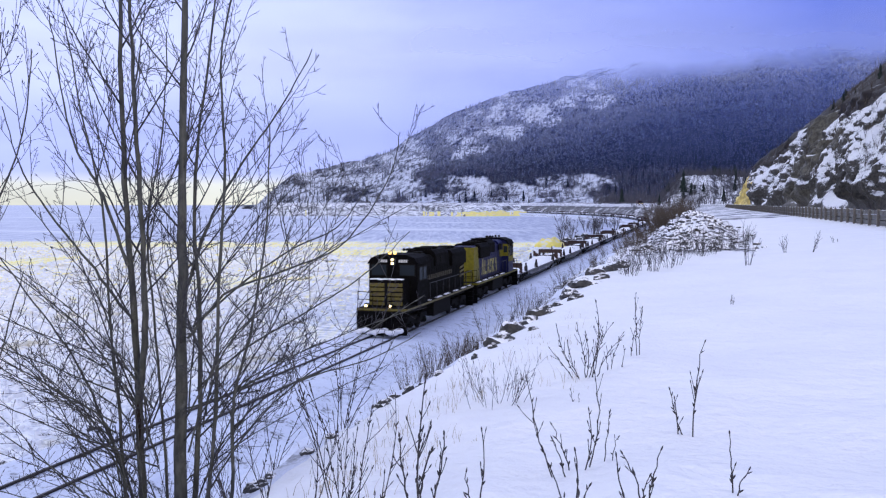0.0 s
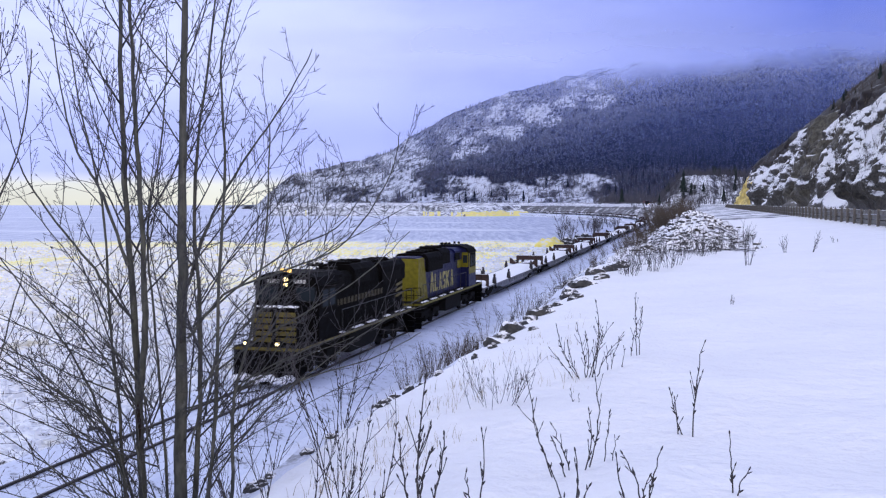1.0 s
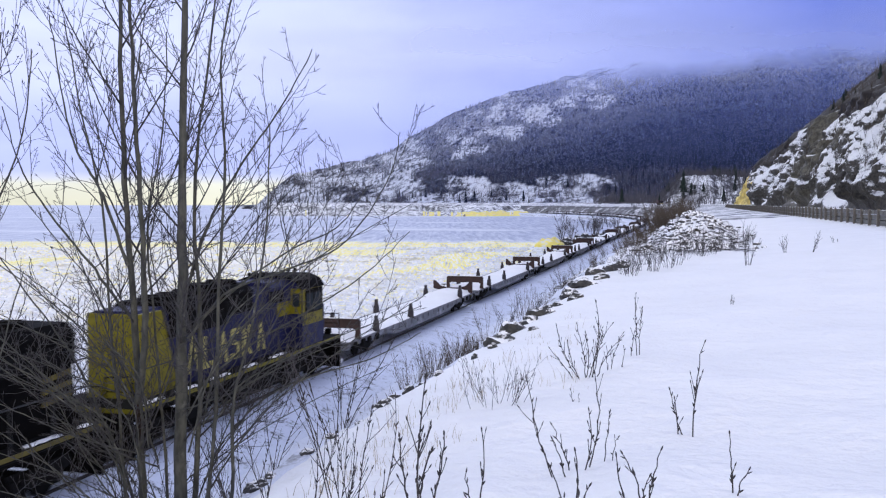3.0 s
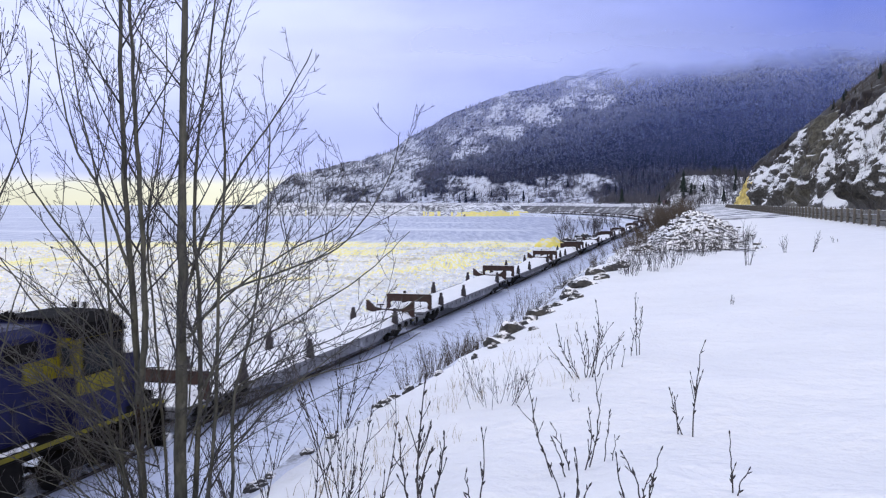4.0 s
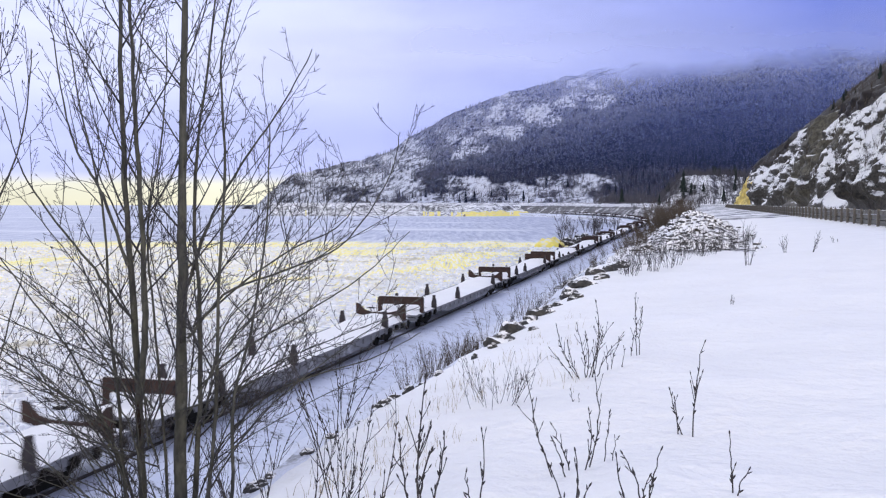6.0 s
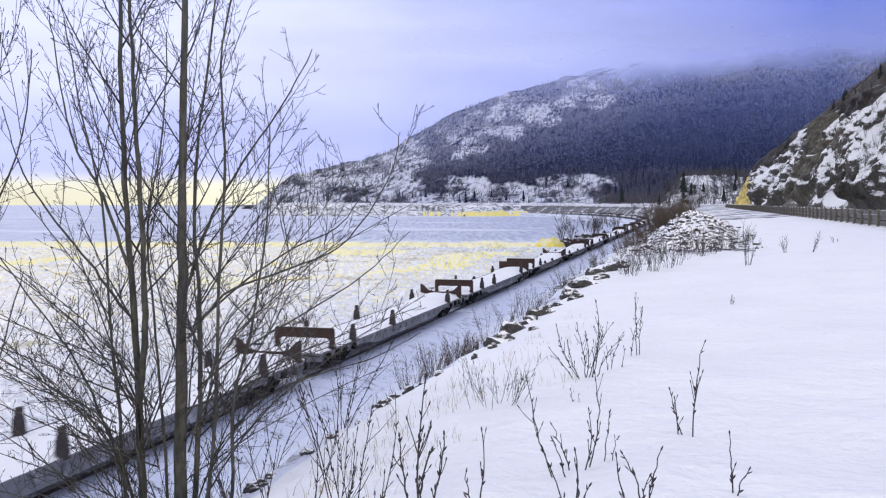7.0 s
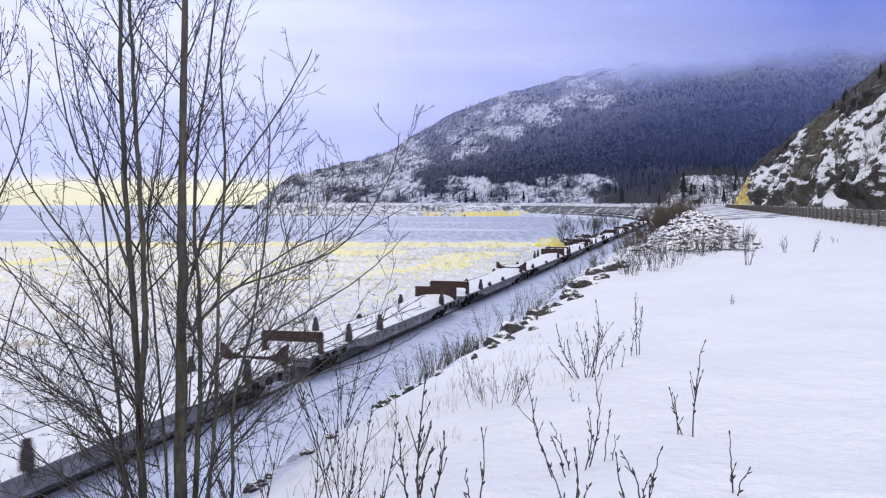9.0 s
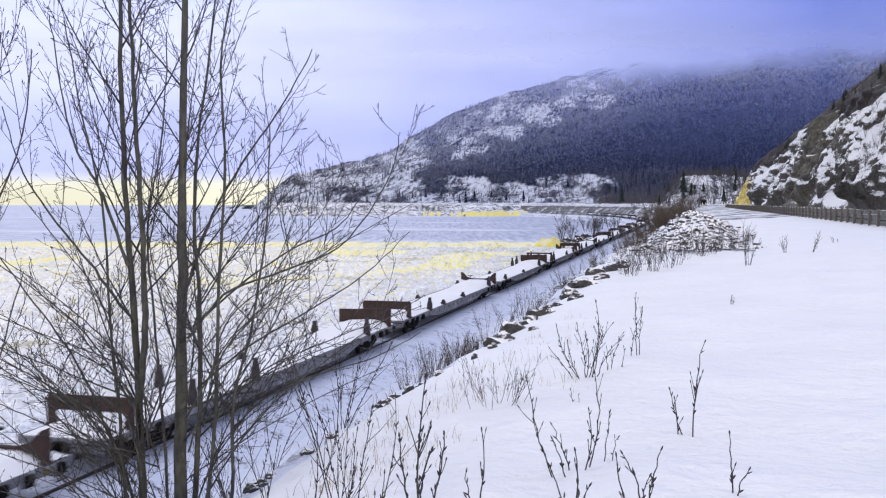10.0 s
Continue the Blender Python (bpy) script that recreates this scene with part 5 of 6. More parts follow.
# ---- shoots, brush and grass ----
def shoots(x, y, n, tall, spread, seed, thick=0.005, lean=(0, 0), twiggy=4, name="willow_shoots", label="bare budding willow shoots standing in the snow", mat=None, lift=None):
    rng = random.Random(seed)
    z0 = ground_z(x, y) if lift is None else lift
    plant = tagged(new(name), label, "shrub", "bare shoots on the bank")
    plant.location = (x, y, z0)
    for k in range(n):
        a = rng.uniform(0, 2 * math.pi)
        off = Vector((math.cos(a), math.sin(a), 0)) * spread * rng.uniform(0.05, 0.4)
        way = Vector((math.cos(a) * spread * 0.9 + lean[0], math.sin(a) * spread * 0.9 + lean[1], 1.0))
        L = tall * rng.uniform(0.6, 1.05)
        main = limb(rng, off + Vector((0, 0, -0.06)), way, L, thick, thick * 0.45, 0.15, 0.05, 9)
        lines = [main]
        for j in range(twiggy):
            t = rng.uniform(0.3, 0.9)
            p, r, d = spot(main, t)
            tw = limb(rng, p, sideways(rng, d, rng.uniform(0.35, 0.7)), L * rng.uniform(0.12, 0.30), r * 0.7, r * 0.45, 0.3, 0.05, 4)
            lines.append(tw)
            bud(rng, tw, lines)
        for j in range(int(5 * tall / 0.6)):
            p, r, d = spot(main, rng.uniform(0.35, 1.0))
            w = sideways(rng, d, 0.5)
            lines.append([(p, r * 0.9), (p + w * 0.010, r * 1.5), (p + w * 0.022, r * 1.2), (p + w * 0.034, r * 0.2)])
        bud(rng, main, lines)
        v, f = tubes(lines, 4)
        mesh_object("shoot", v, f, mat or M_TWIG, plant)
    return plant


def on_field(xp, yp, z=5.85):
    """Where the line of sight through that direction meets the level z."""
    d = (EYE[2] - z) / ((yp - 360.4) / 1681.3)
    x, y = from_eye(px(xp) * d, d)
    return x, y


def leaning_shoots(base, stems, seed, thick=0.0055, twiggy=4):
    """A plant of single bare shoots. base: where it stands; stems: foot and tip to the side, and height, in metres."""
    rng = random.Random(seed)
    x, y = on_field(*base)
    plant = tagged(new("willow_shoots"), "bare budding willow shoots standing in the snow", "shrub", "bare shoots on the bank")
    plant.location = (x, y, ground_z(x, y))
    side, away = Vector((math.cos(TURN), math.sin(TURN), 0)), Vector((-math.sin(TURN), math.cos(TURN), 0))
    for foot, tip, tall in stems:
        a = side * foot + away * rng.uniform(-0.05, 0.05) + Vector((0, 0, -0.08))
        b = side * tip + away * rng.uniform(-0.12, 0.12) + Vector((0, 0, tall))
        bend = (b - a).cross(away).normalized() * (b - a).length * rng.uniform(-0.09, 0.09)
        main = []
        for k in range(10):
            t = k / 9
            w = Vector((rng.gauss(0, 0.004), rng.gauss(0, 0.004), 0))
            main.append((a.lerp(b, t) + bend * 4 * t * (1 - t) + w, thick * (1 - 0.55 * t)))
        lines = [main]
        for q in range(max(1, int(twiggy * tall / 0.5))):
            p, r, d = spot(main, rng.uniform(0.25, 0.85))
            tw = limb(rng, p, sideways(rng, d, rng.uniform(0.4, 0.8)), tall * rng.uniform(0.10, 0.28), r * 0.75, r * 0.5, 0.5, 0.06, 4)
            lines.append(tw)
            bud(rng, tw, lines)
        for q in range(int(14 * tall)):
            p, r, d = spot(main, rng.uniform(0.3, 1.0))
            w = sideways(rng, d, 0.6)
            lines.append([(p, r * 0.9), (p + w * 0.010, r * 1.5), (p + w * 0.024, r * 1.2), (p + w * 0.036, r * 0.2)])
        bud(rng, main, lines)
        v, f = tubes(lines, 5)
        mesh_object("shoot", v, f, M_TWIG, plant)


leaning_shoots((990, 841), ((0.0, -0.187, 0.612), (0.068, -0.051, 0.272)), 1)
leaning_shoots((1040, 828), ((0.0, 0.068, 0.612), (-0.085, -0.221, 0.289), (-0.034, 0.034, 0.374)), 2)
leaning_shoots((1072, 812), ((-0.017, 0.034, 0.323), (0.068, 0.076, 0.17)), 3, 0.0045, 2)
leaning_shoots((1018, 930), ((0.0, 0.0, 0.408), (-0.034, -0.119, 0.272), (0.051, 0.085, 0.17)), 4, 0.0062, 3)
leaning_shoots((1130, 925), ((0.0, -0.102, 0.272), (0.017, -0.051, 0.272), (0.034, 0.051, 0.204), (0.051, 0.153, 0.306)), 5, 0.006, 1)
leaning_shoots((1308, 905), ((0.0, -0.009, 0.323), (0.017, 0.034, 0.17)), 6, 0.0055, 3)
leaning_shoots((1230, 768), ((0.0, 0.051, 0.714), (-0.017, -0.17, 0.34), (-0.102, -0.111, 0.255)), 7, 0.006, 4)
leaning_shoots((838, 905), ((0.0, 0.051, 0.408), (0.034, -0.051, 0.204)), 8, 0.0055, 3)
leaning_shoots((1035, 664), ((0.066, 0.11, 0.77), (0.0, -0.264, 0.506), (0.022, -0.088, 0.55), (-0.022, -0.176, 0.374), (0.088, 0.264, 0.55), (0.044, 0.176, 0.462), (0.11, 0.374, 0.418), (0.0, 0.022, 0.44), (-0.066, -0.352, 0.308)), 9, 0.0055, 6)
leaning_shoots((1130, 634), ((0.0, -0.024, 0.684), (0.035, 0.071, 0.519), (-0.071, -0.035, 0.33)), 10, 0.0055, 4)
leaning_shoots((1085, 652), ((0.0, 0.11, 0.374), (0.066, 0.132, 0.22), (-0.044, -0.088, 0.176)), 11, 0.0045, 4)
leaning_shoots((742, 915), ((0.0, 0.037, 0.775), (-0.025, -0.112, 0.45), (0.037, 0.138, 0.475), (0.013, 0.062, 0.375)), 12, 0.007, 5)
leaning_shoots((678, 915), ((0.0, 0.0, 0.28), (-0.03, -0.05, 0.20)), 13, 0.005, 2)
leaning_shoots((1018, 712), ((0.0, -0.02, 0.08), (0.02, 0.03, 0.06)), 14, 0.004, 2)
for xp, yp, n, tall, spread, seed, thick in (
        (610, 905, 4, 1.15, 0.26, 12, 0.0056), (575, 935, 3, 0.75, 0.20, 14, 0.0048), (520, 950, 3, 0.8, 0.22, 15, 0.0048),
        (870, 700, 12, 0.55, 0.6, 16, 0.0032), (900, 692, 10, 0.45, 0.6, 17, 0.003), (1392, 458, 5, 0.75, 0.35, 19, 0.006), (1432, 462, 5, 0.70, 0.35, 20, 0.006),
        (1290, 545, 3, 0.20, 0.35, 21, 0.004), (1325, 478, 6, 1.3, 0.25, 22, 0.008), (640, 900, 2, 0.8, 0.25, 23, 0.005), (450, 960, 3, 0.8, 0.3, 24, 0.006), (1480, 445, 3, 0.3, 0.3, 25, 0.006)):
    x, y = on_field(xp, yp)
    shoots(x, y, n, tall, spread, seed, thick)
rng = random.Random(77)
for k in range(30):
    t = k / 29
    xp, yp = 1100 + 230 * t + rng.uniform(-8, 8), 478 - 42 * t + rng.uniform(-8, 10)
    x, y = on_field(xp, yp)
    shoots(x, y, rng.randint(5, 9), rng.uniform(0.45, 1.15), 0.40, 100 + k, 0.0058, twiggy=5, label="bare dark shrub shoots along the snowy bank top")
# brush on the slope edge below the field
for k in range(12):
    x, y = 13.7 - rng.uniform(0, 0.9), 13.2 + k * 0.32 + rng.uniform(-0.4, 0.4)
    shoots(x, y, 17, rng.uniform(0.45, 0.85), 0.34, 200 + k, 0.0036, twiggy=3, label="dry brown shrub shoots on the bank edge", mat=M_BRUSH)
for k in range(16):
    x, y = 13.4 - rng.uniform(0, 2.2), 21 + k * 1.3 + rng.uniform(-0.8, 0.8)
    shoots(x, y, 9, rng.uniform(0.5, 1.15), 0.45, 300 + k, 0.005, twiggy=5, label="dry brown shrub shoots on the bank edge", mat=M_BRUSH if k % 2 else M_TWIG)
# tangled growth round the alder's foot
for k in range(10):
    x, y = 12.0 + rng.uniform(-1.6, 1.9), 5.4 + rng.uniform(-1.6, 4.5)
    shoots(x, y, 6, rng.uniform(0.8, 1.7), 0.40, 400 + k, 0.006, twiggy=6, label="thin bare alder shoots on the snowy slope")


def grass_clump(x, y, n, tall, seed):
    rng = random.Random(seed)
    verts, faces = [], []
    for k in range(n):
        a, l = rng.uniform(0, 6.28), tall * rng.uniform(0.5, 1.1)
        bx, by = rng.gauss(0, 0.10), rng.gauss(0, 0.10)
        lean = rng.uniform(0.1, 0.55) * l
        w = 0.0022
        i = len(verts)
        for t in (0.0, 0.55, 1.0):
            cx, cy = bx + math.cos(a) * lean * t * t, by + math.sin(a) * lean * t * t
            ww = w * (1 - 0.8 * t)
            verts += [(cx - ww, cy, l * t - 0.03), (cx + ww, cy, l * t - 0.03), (cx, cy + ww * 1.5, l * t - 0.03)]
        for s in (0, 3):
            for q in range(3):
                faces.append((i + s + q, i + s + (q + 1) % 3, i + s + 3 + (q + 1) % 3, i + s + 3 + q))
    g = tagged(mesh_object("grass_tuft", verts, faces, M_GRASS), "dry yellow grass blades poking through snow", "grass", kind="stuff")
    g.location = (x, y, ground_z(x, y))


for k in range(46):
    xp = rng.uniform(560, 1060)
    crest = 882 - (xp - 390) * 0.555
    x, y = on_field(xp, crest + abs(rng.gauss(25, 45)) + 6)
    grass_clump(x, y, rng.randint(5, 12), rng.uniform(0.08, 0.20), 500 + k)


# ---- rocks ----
def boulder(x, y, size, seed, z=None, name="boulder", mat=None, label="dark angular boulder capped with snow"):
    rng = random.Random(seed)
    bm = bmesh.new()
    bmesh.ops.create_icosphere(bm, subdivisions=3, radius=1.0)
    sx, sy, sz = size * rng.uniform(0.8, 1.5), size * rng.uniform(0.8, 1.5), size * rng.uniform(0.75, 1.1)
    for v in bm.verts:
        c = v.co
        n = 1 + 0.35 * fbm(c.x * 1.1 + seed, c.y * 1.1, c.z * 1.1, 3) + 0.16 * noise.cell(c * 1.3 + Vector((seed, 0, 0)))
        v.co = Vector((c.x * sx * n, c.y * sy * n, c.z * sz * n))
    ob = part(name, bm, mat or M_BOULDER)
    ob.location = (x, y, (ground_z(x, y) - size * 0.22 if z is None else z))
    ob.rotation_euler = (rng.uniform(-0.3, 0.3), rng.uniform(-0.3, 0.3), rng.uniform(0, 6))
    return tagged(ob, label, "rock", "boulders along the bank")


M_RUBBLE = snow_material("snowy_rubble", (0.030, 0.030, 0.030), (0.085, 0.078, 0.068), cover=0.52, spread=0.10, scale=1.5, grain=6.0, depth=0.06)
M_BOULDER = snow_material("boulder_rock", (0.030, 0.030, 0.030), (0.075, 0.07, 0.065), cover=0.76, spread=0.10, scale=2.5, grain=9.0, depth=0.06)
for k, (xp, yp, size) in enumerate(((640, 744, 0.13), (662, 738, 0.10), (700, 714, 0.12), (722, 704, 0.09), (745, 692, 0.10), (612, 768, 0.08), (575, 786, 0.10), (545, 800, 0.08), (505, 820, 0.10), (480, 832, 0.11),
                                    (925, 604, 0.20), (945, 585, 0.28), (972, 566, 0.18), (985, 556, 0.22), (1005, 536, 0.26), (1018, 545, 0.2), (1040, 520, 0.3), (1062, 506, 0.34), (1078, 492, 0.32), (1100, 486, 0.34), (1000, 556, 0.16),
                                    (890, 620, 0.12), (860, 636, 0.10), (800, 664, 0.10), (770, 682, 0.08), (1120, 482, 0.3), (1090, 500, 0.22), (1050, 535, 0.2), (960, 590, 0.14), (440, 852, 0.10), (410, 868, 0.10))):
    x, y = on_field(xp, yp, 5.6)
    boulder(x - (0.34 if size > 0.15 else 0.14), y, size * (0.42 + 0.45 * abs(math.sin(k * 2.7))) * (1.0 if size > 0.15 else 0.85), k * 1.7 + 2)
for k in range(120):
    x, y = 16.9 + rng.gauss(0, 0.95), 36 + 40 * rng.random() ** 1.3
    boulder(x, y, rng.uniform(0.10, 0.25), 900 + k, mat=M_RUBBLE, label="snow-capped dark rubble rock on the mound")


def stones(name, label, spots, mat=None):
    """Many small stones as one piece of ground cover."""
    verts, faces = [], []
    for k, (x, y, z, size) in enumerate(spots):
        i = len(verts)
        bm = bmesh.new()
        bmesh.ops.create_icosphere(bm, subdivisions=2, radius=1.0)
        for v in bm.verts:
            c = v.co
            n = 1 + 0.5 * fbm(c.x * 1.2 + k * 1.3, c.y * 1.2, c.z * 1.2, 3)
            verts.append((x + c.x * size * n * (1 + 0.3 * math.sin(k)), y + c.y * size * n, z + c.z * size * 0.7 * n))
        faces += [tuple(i + v.index for v in f.verts) for f in bm.faces]
        bm.free()
    tagged(mesh_object(name, verts, faces, mat or M_BOULDER), label, "rock", kind="stuff")


rows = []
for k in range(900):
    y = 5 + 140 * (k / 900) ** 1.5 + rng.uniform(-0.6, 0.6)
    x = rng.uniform(4.5, 13.0)
    rows.append((x, y, ground_z(x, y), rng.uniform(0.02, 0.085)))
mound_rows = []
for k in range(700):
    x, y = 16.9 + rng.gauss(0, 1.0), 35 + 45 * rng.random() ** 1.2
    mound_rows.append((x, y, ground_z(x, y), rng.uniform(0.06, 0.19)))
stones("mound_rubble", "dark rubble under patchy snow on the mound", mound_rows, M_RUBBLE)
stones("scree", "small dark stones scattered on the snowy slope", rows)
# dry stalks that stand out of the snow on the slope
verts, faces = [], []
for k in range(1500):
    x, y = rng.uniform(4.5, 13.6), 4 + 130 * rng.random() ** 1.6
    z, l = ground_z(x, y), rng.uniform(0.10, 0.42)
    a, r, i = rng.uniform(0, 6.28), rng.uniform(0.003, 0.006) + 0.0001 * y, len(verts)
    dx, dy = math.cos(a) * l * 0.35, math.sin(a) * l * 0.35
    for t in (0, 1):
        verts += [(x + dx * t + r * (1 - t * 0.6) * math.cos(q), y + dy * t + r * (1 - t * 0.6) * math.sin(q), z - 0.04 + l * t) for q in (0, 2.1, 4.2)]
    faces += [(i + q, i + (q + 1) % 3, i + 3 + (q + 1) % 3, i + 3 + q) for q in range(3)]
tagged(mesh_object("dry_stalk", verts, faces, M_BRUSH), "dry brown stalks standing out of the snowy slope", "grass", kind="stuff")
rows = []
for k in range(190):
    y = 8 + 280 * (k / 190) ** 1.5 + rng.uniform(-1, 1)
    x = -5.4 + rng.gauss(0, 0.7)
    rows.append((x, y, ground_z(x, y) + 0.05, rng.uniform(0.2, 0.55)))
stones("shore_rock", "dark shore boulders with snow along the track", rows)


# ---- guard wall along the road ----
def guard_wall():
    wall = tagged(new("roadside_barrier"), "weathered grey roadside barrier of upright panels and posts", "barrier")
    panel = None
    step = 2.4
    for k in range(110):
        y = 24 + step * k
        z = 6.42
        if panel is None:
            bm = bmesh.new()
            for a, b, o in ((0.06, 0.30, 0.0), (0.34, 0.56, 0.02), (0.60, 0.80, 0.0)):
                plan_prism(bm, [(0.10, a), (step - 0.10, a), (step - 0.10, b), (0.10, b)], o - 0.03, o + 0.03)
            panel = part("panel", bm, M_GUARD, wall)
            post = part("post", boxes((-0.16, -0.035, -0.09, 0.09, -0.4, 0.86), bevel=0.012), M_POST, wall)
            panel.location, post.location = (25.9, y, z), (25.9, y, z)
        else:
            for src, n in ((panel, "panel"), (post, "post")):
                o = new(n, src.data)
                o.parent, o.location = wall, (25.9, y, z + 0.015 * math.sin(k * 4.7))
                o.rotation_euler = (0, 0.03 * math.sin(k * 2.9), 0)


guard_wall()


# ---- trees in the distance ----
def conifer(verts, faces, x, y, z, h, w, rng, tiers=5):
    step = 0.85 / tiers
    for k in range(tiers):
        b, t = z + h * (0.08 + step * k), z + h * min(0.08 + step * k + 0.36, 1.0)
        r = w * (1 - step * k) * rng.uniform(0.8, 1.15)
        i = len(verts)
        m = 6
        for s in range(m):
            a = 6.283 * s / m + k
            rr = r * rng.uniform(0.65, 1.2)
            verts.append((x + rr * math.cos(a), y + rr * math.sin(a), b - rng.uniform(0, 0.06) * h))
        verts.append((x + rng.uniform(-0.05, 0.05) * w, y, t))
        faces += [(i + s, i + (s + 1) % m, i + m) for s in range(m)]


def bare_tree(verts, faces, x, y, z, h, rng, spread=0.3):
    lines = []
    for q in range(5):
        a = rng.uniform(0, 6.28)
        way = Vector((math.cos(a) * spread * rng.uniform(0.2, 1.2), math.sin(a) * spread * rng.uniform(0.2, 1.2), 1))
        base = Vector((x, y, z)) + Vector((0, 0, h * 0.08 * q))
        lines.append(limb(rng, base, way, h * rng.uniform(0.55, 1.0), 0.012 * h, 0.003 * h, 0.2, 0.06, 3))
    v, f = tubes(lines, 3)
    o = len(verts)
    verts += [tuple(p) for p in v]
    faces += [tuple(i + o for i in t) for t in f]


def woods():
    rng = random.Random(5)
    cv, cf, bv, bf = [], [], [], []
    made = 0
    while made < 19000:
        u = rng.uniform(px(480), px(1560))
        d = 900 + 1250 * rng.random() ** 1.25
        z = mountain_z(u, d)
        a, e = steepness(u, d, z)
        if z < 5 or e > table(a, ((700, 200), (900, 208), (1000, 214), (1200, 216), (1568, 240))):
            made += 1 if e > 200 else 0
            continue
        if rng.random() < 0.15 + (bareness(u, d, z) - 0.25) * 1.25:
            made += 1 if rng.random() < 0.3 else 0
            continue
        made += 1
        x, y = from_eye(u * d, d)
        if e < 40 and rng.random() < 0.35:
            continue
        if e > 58 or rng.random() < 0.06:
            h = rng.uniform(5, 12) if e > 58 else rng.uniform(6, 15)
            conifer(cv, cf, x, y, z - 0.5, h, h * 0.17, rng, 3 if d > 1300 else 5)
        else:
            bare_tree(bv, bf, x, y, z - 0.5, rng.uniform(6, 12), rng, 0.35)
    tagged(mesh_object("far_conifers", cv, cf, M_FROSTED), "dark conifers on the lower mountain slopes", "woods", kind="stuff")
    tagged(mesh_object("far_bare_trees", bv, bf, M_FARBARE), "grey leafless woods on the lower mountain slopes", "woods", kind="stuff")
    # hillside above the cliff
    cv, cf, bv, bf = [], [], [], []
    for k in range(4600):
        y = 90 + 500 * rng.random()
        v = 1.0 + 1.9 * rng.random() ** 0.8
        x, y, z = cliff_point(y, v)
        if rng.random() < 0.014:
            h = rng.uniform(3, 6)
            conifer(cv, cf, x, y, z - 0.4, h, h * 0.2, rng)
        else:
            bare_tree(bv, bf, x, y, z - 0.3, rng.uniform(1.4, 3.6) * (1.35 if y < 330 else 1.0), rng, 0.45)
    for k in range(14):
        x, y, z = cliff_point(158 + 5.5 * k + rng.uniform(-3, 3), rng.uniform(1.05, 1.22))
        h = rng.uniform(3.5, 6.5)
        conifer(cv, cf, x, y, z - 0.4, h, h * 0.2, rng)
    for k in range(1100):
        y, v = 95 + 420 * rng.random(), rng.uniform(0.25, 1.0)
        x, y, z = cliff_point(y, v)
        bare_tree(bv, bf, x - 0.2, y, z - 0.2, rng.uniform(1.2, 2.6), rng, 0.5)
    tagged(mesh_object("hillside_conifers", cv, cf, M_CONIFER), "dark conifers above the roadside cliff", "woods", kind="stuff")
    tagged(mesh_object("hillside_brush", bv, bf, M_BRUSH), "brown leafless brush on the hillside above the cliff", "woods", kind="stuff")


def frosted_conifer():
    """Dark spruce, rimed white towards the cloud, no two alike."""
    m, nt, b = blank("frosted_conifer")
    co, sep, g = (nt.nodes.new(k) for k in ("ShaderNodeTexCoord", "ShaderNodeSeparateXYZ", "ShaderNodeNewGeometry"))
    nt.links.new(co.outputs["Object"], sep.inputs[0])
    high_up = calc(nt, "ADD", sep.outputs["Z"], calc(nt, "MULTIPLY", g.outputs["Random Per Island"], 90.0))
    high_up = calc(nt, "ADD", high_up, span(nt, sep.outputs["X"], -380, 40, 150.0, 0.0))
    rime = calc(nt, "MULTIPLY", span(nt, high_up, 150, 390), span(nt, noise_node(nt, 0.5, 4, 0.6), 0.35, 0.6, 0.3, 1.0))
    nt.links.new(blend(nt, rime, (0.014, 0.017, 0.018), (0.48, 0.50, 0.56)), b.inputs["Base Color"])
    b.inputs["Roughness"].default_value = 0.95
    b.inputs["Specular IOR Level"].default_value = 0.05
    return m


M_FROSTED = frosted_conifer()
M_FARBARE = surface("grey_bare_wood", (0.06, 0.055, 0.06), (0.12, 0.11, 0.11), 0.4, 0.95, 0, 0)
woods()


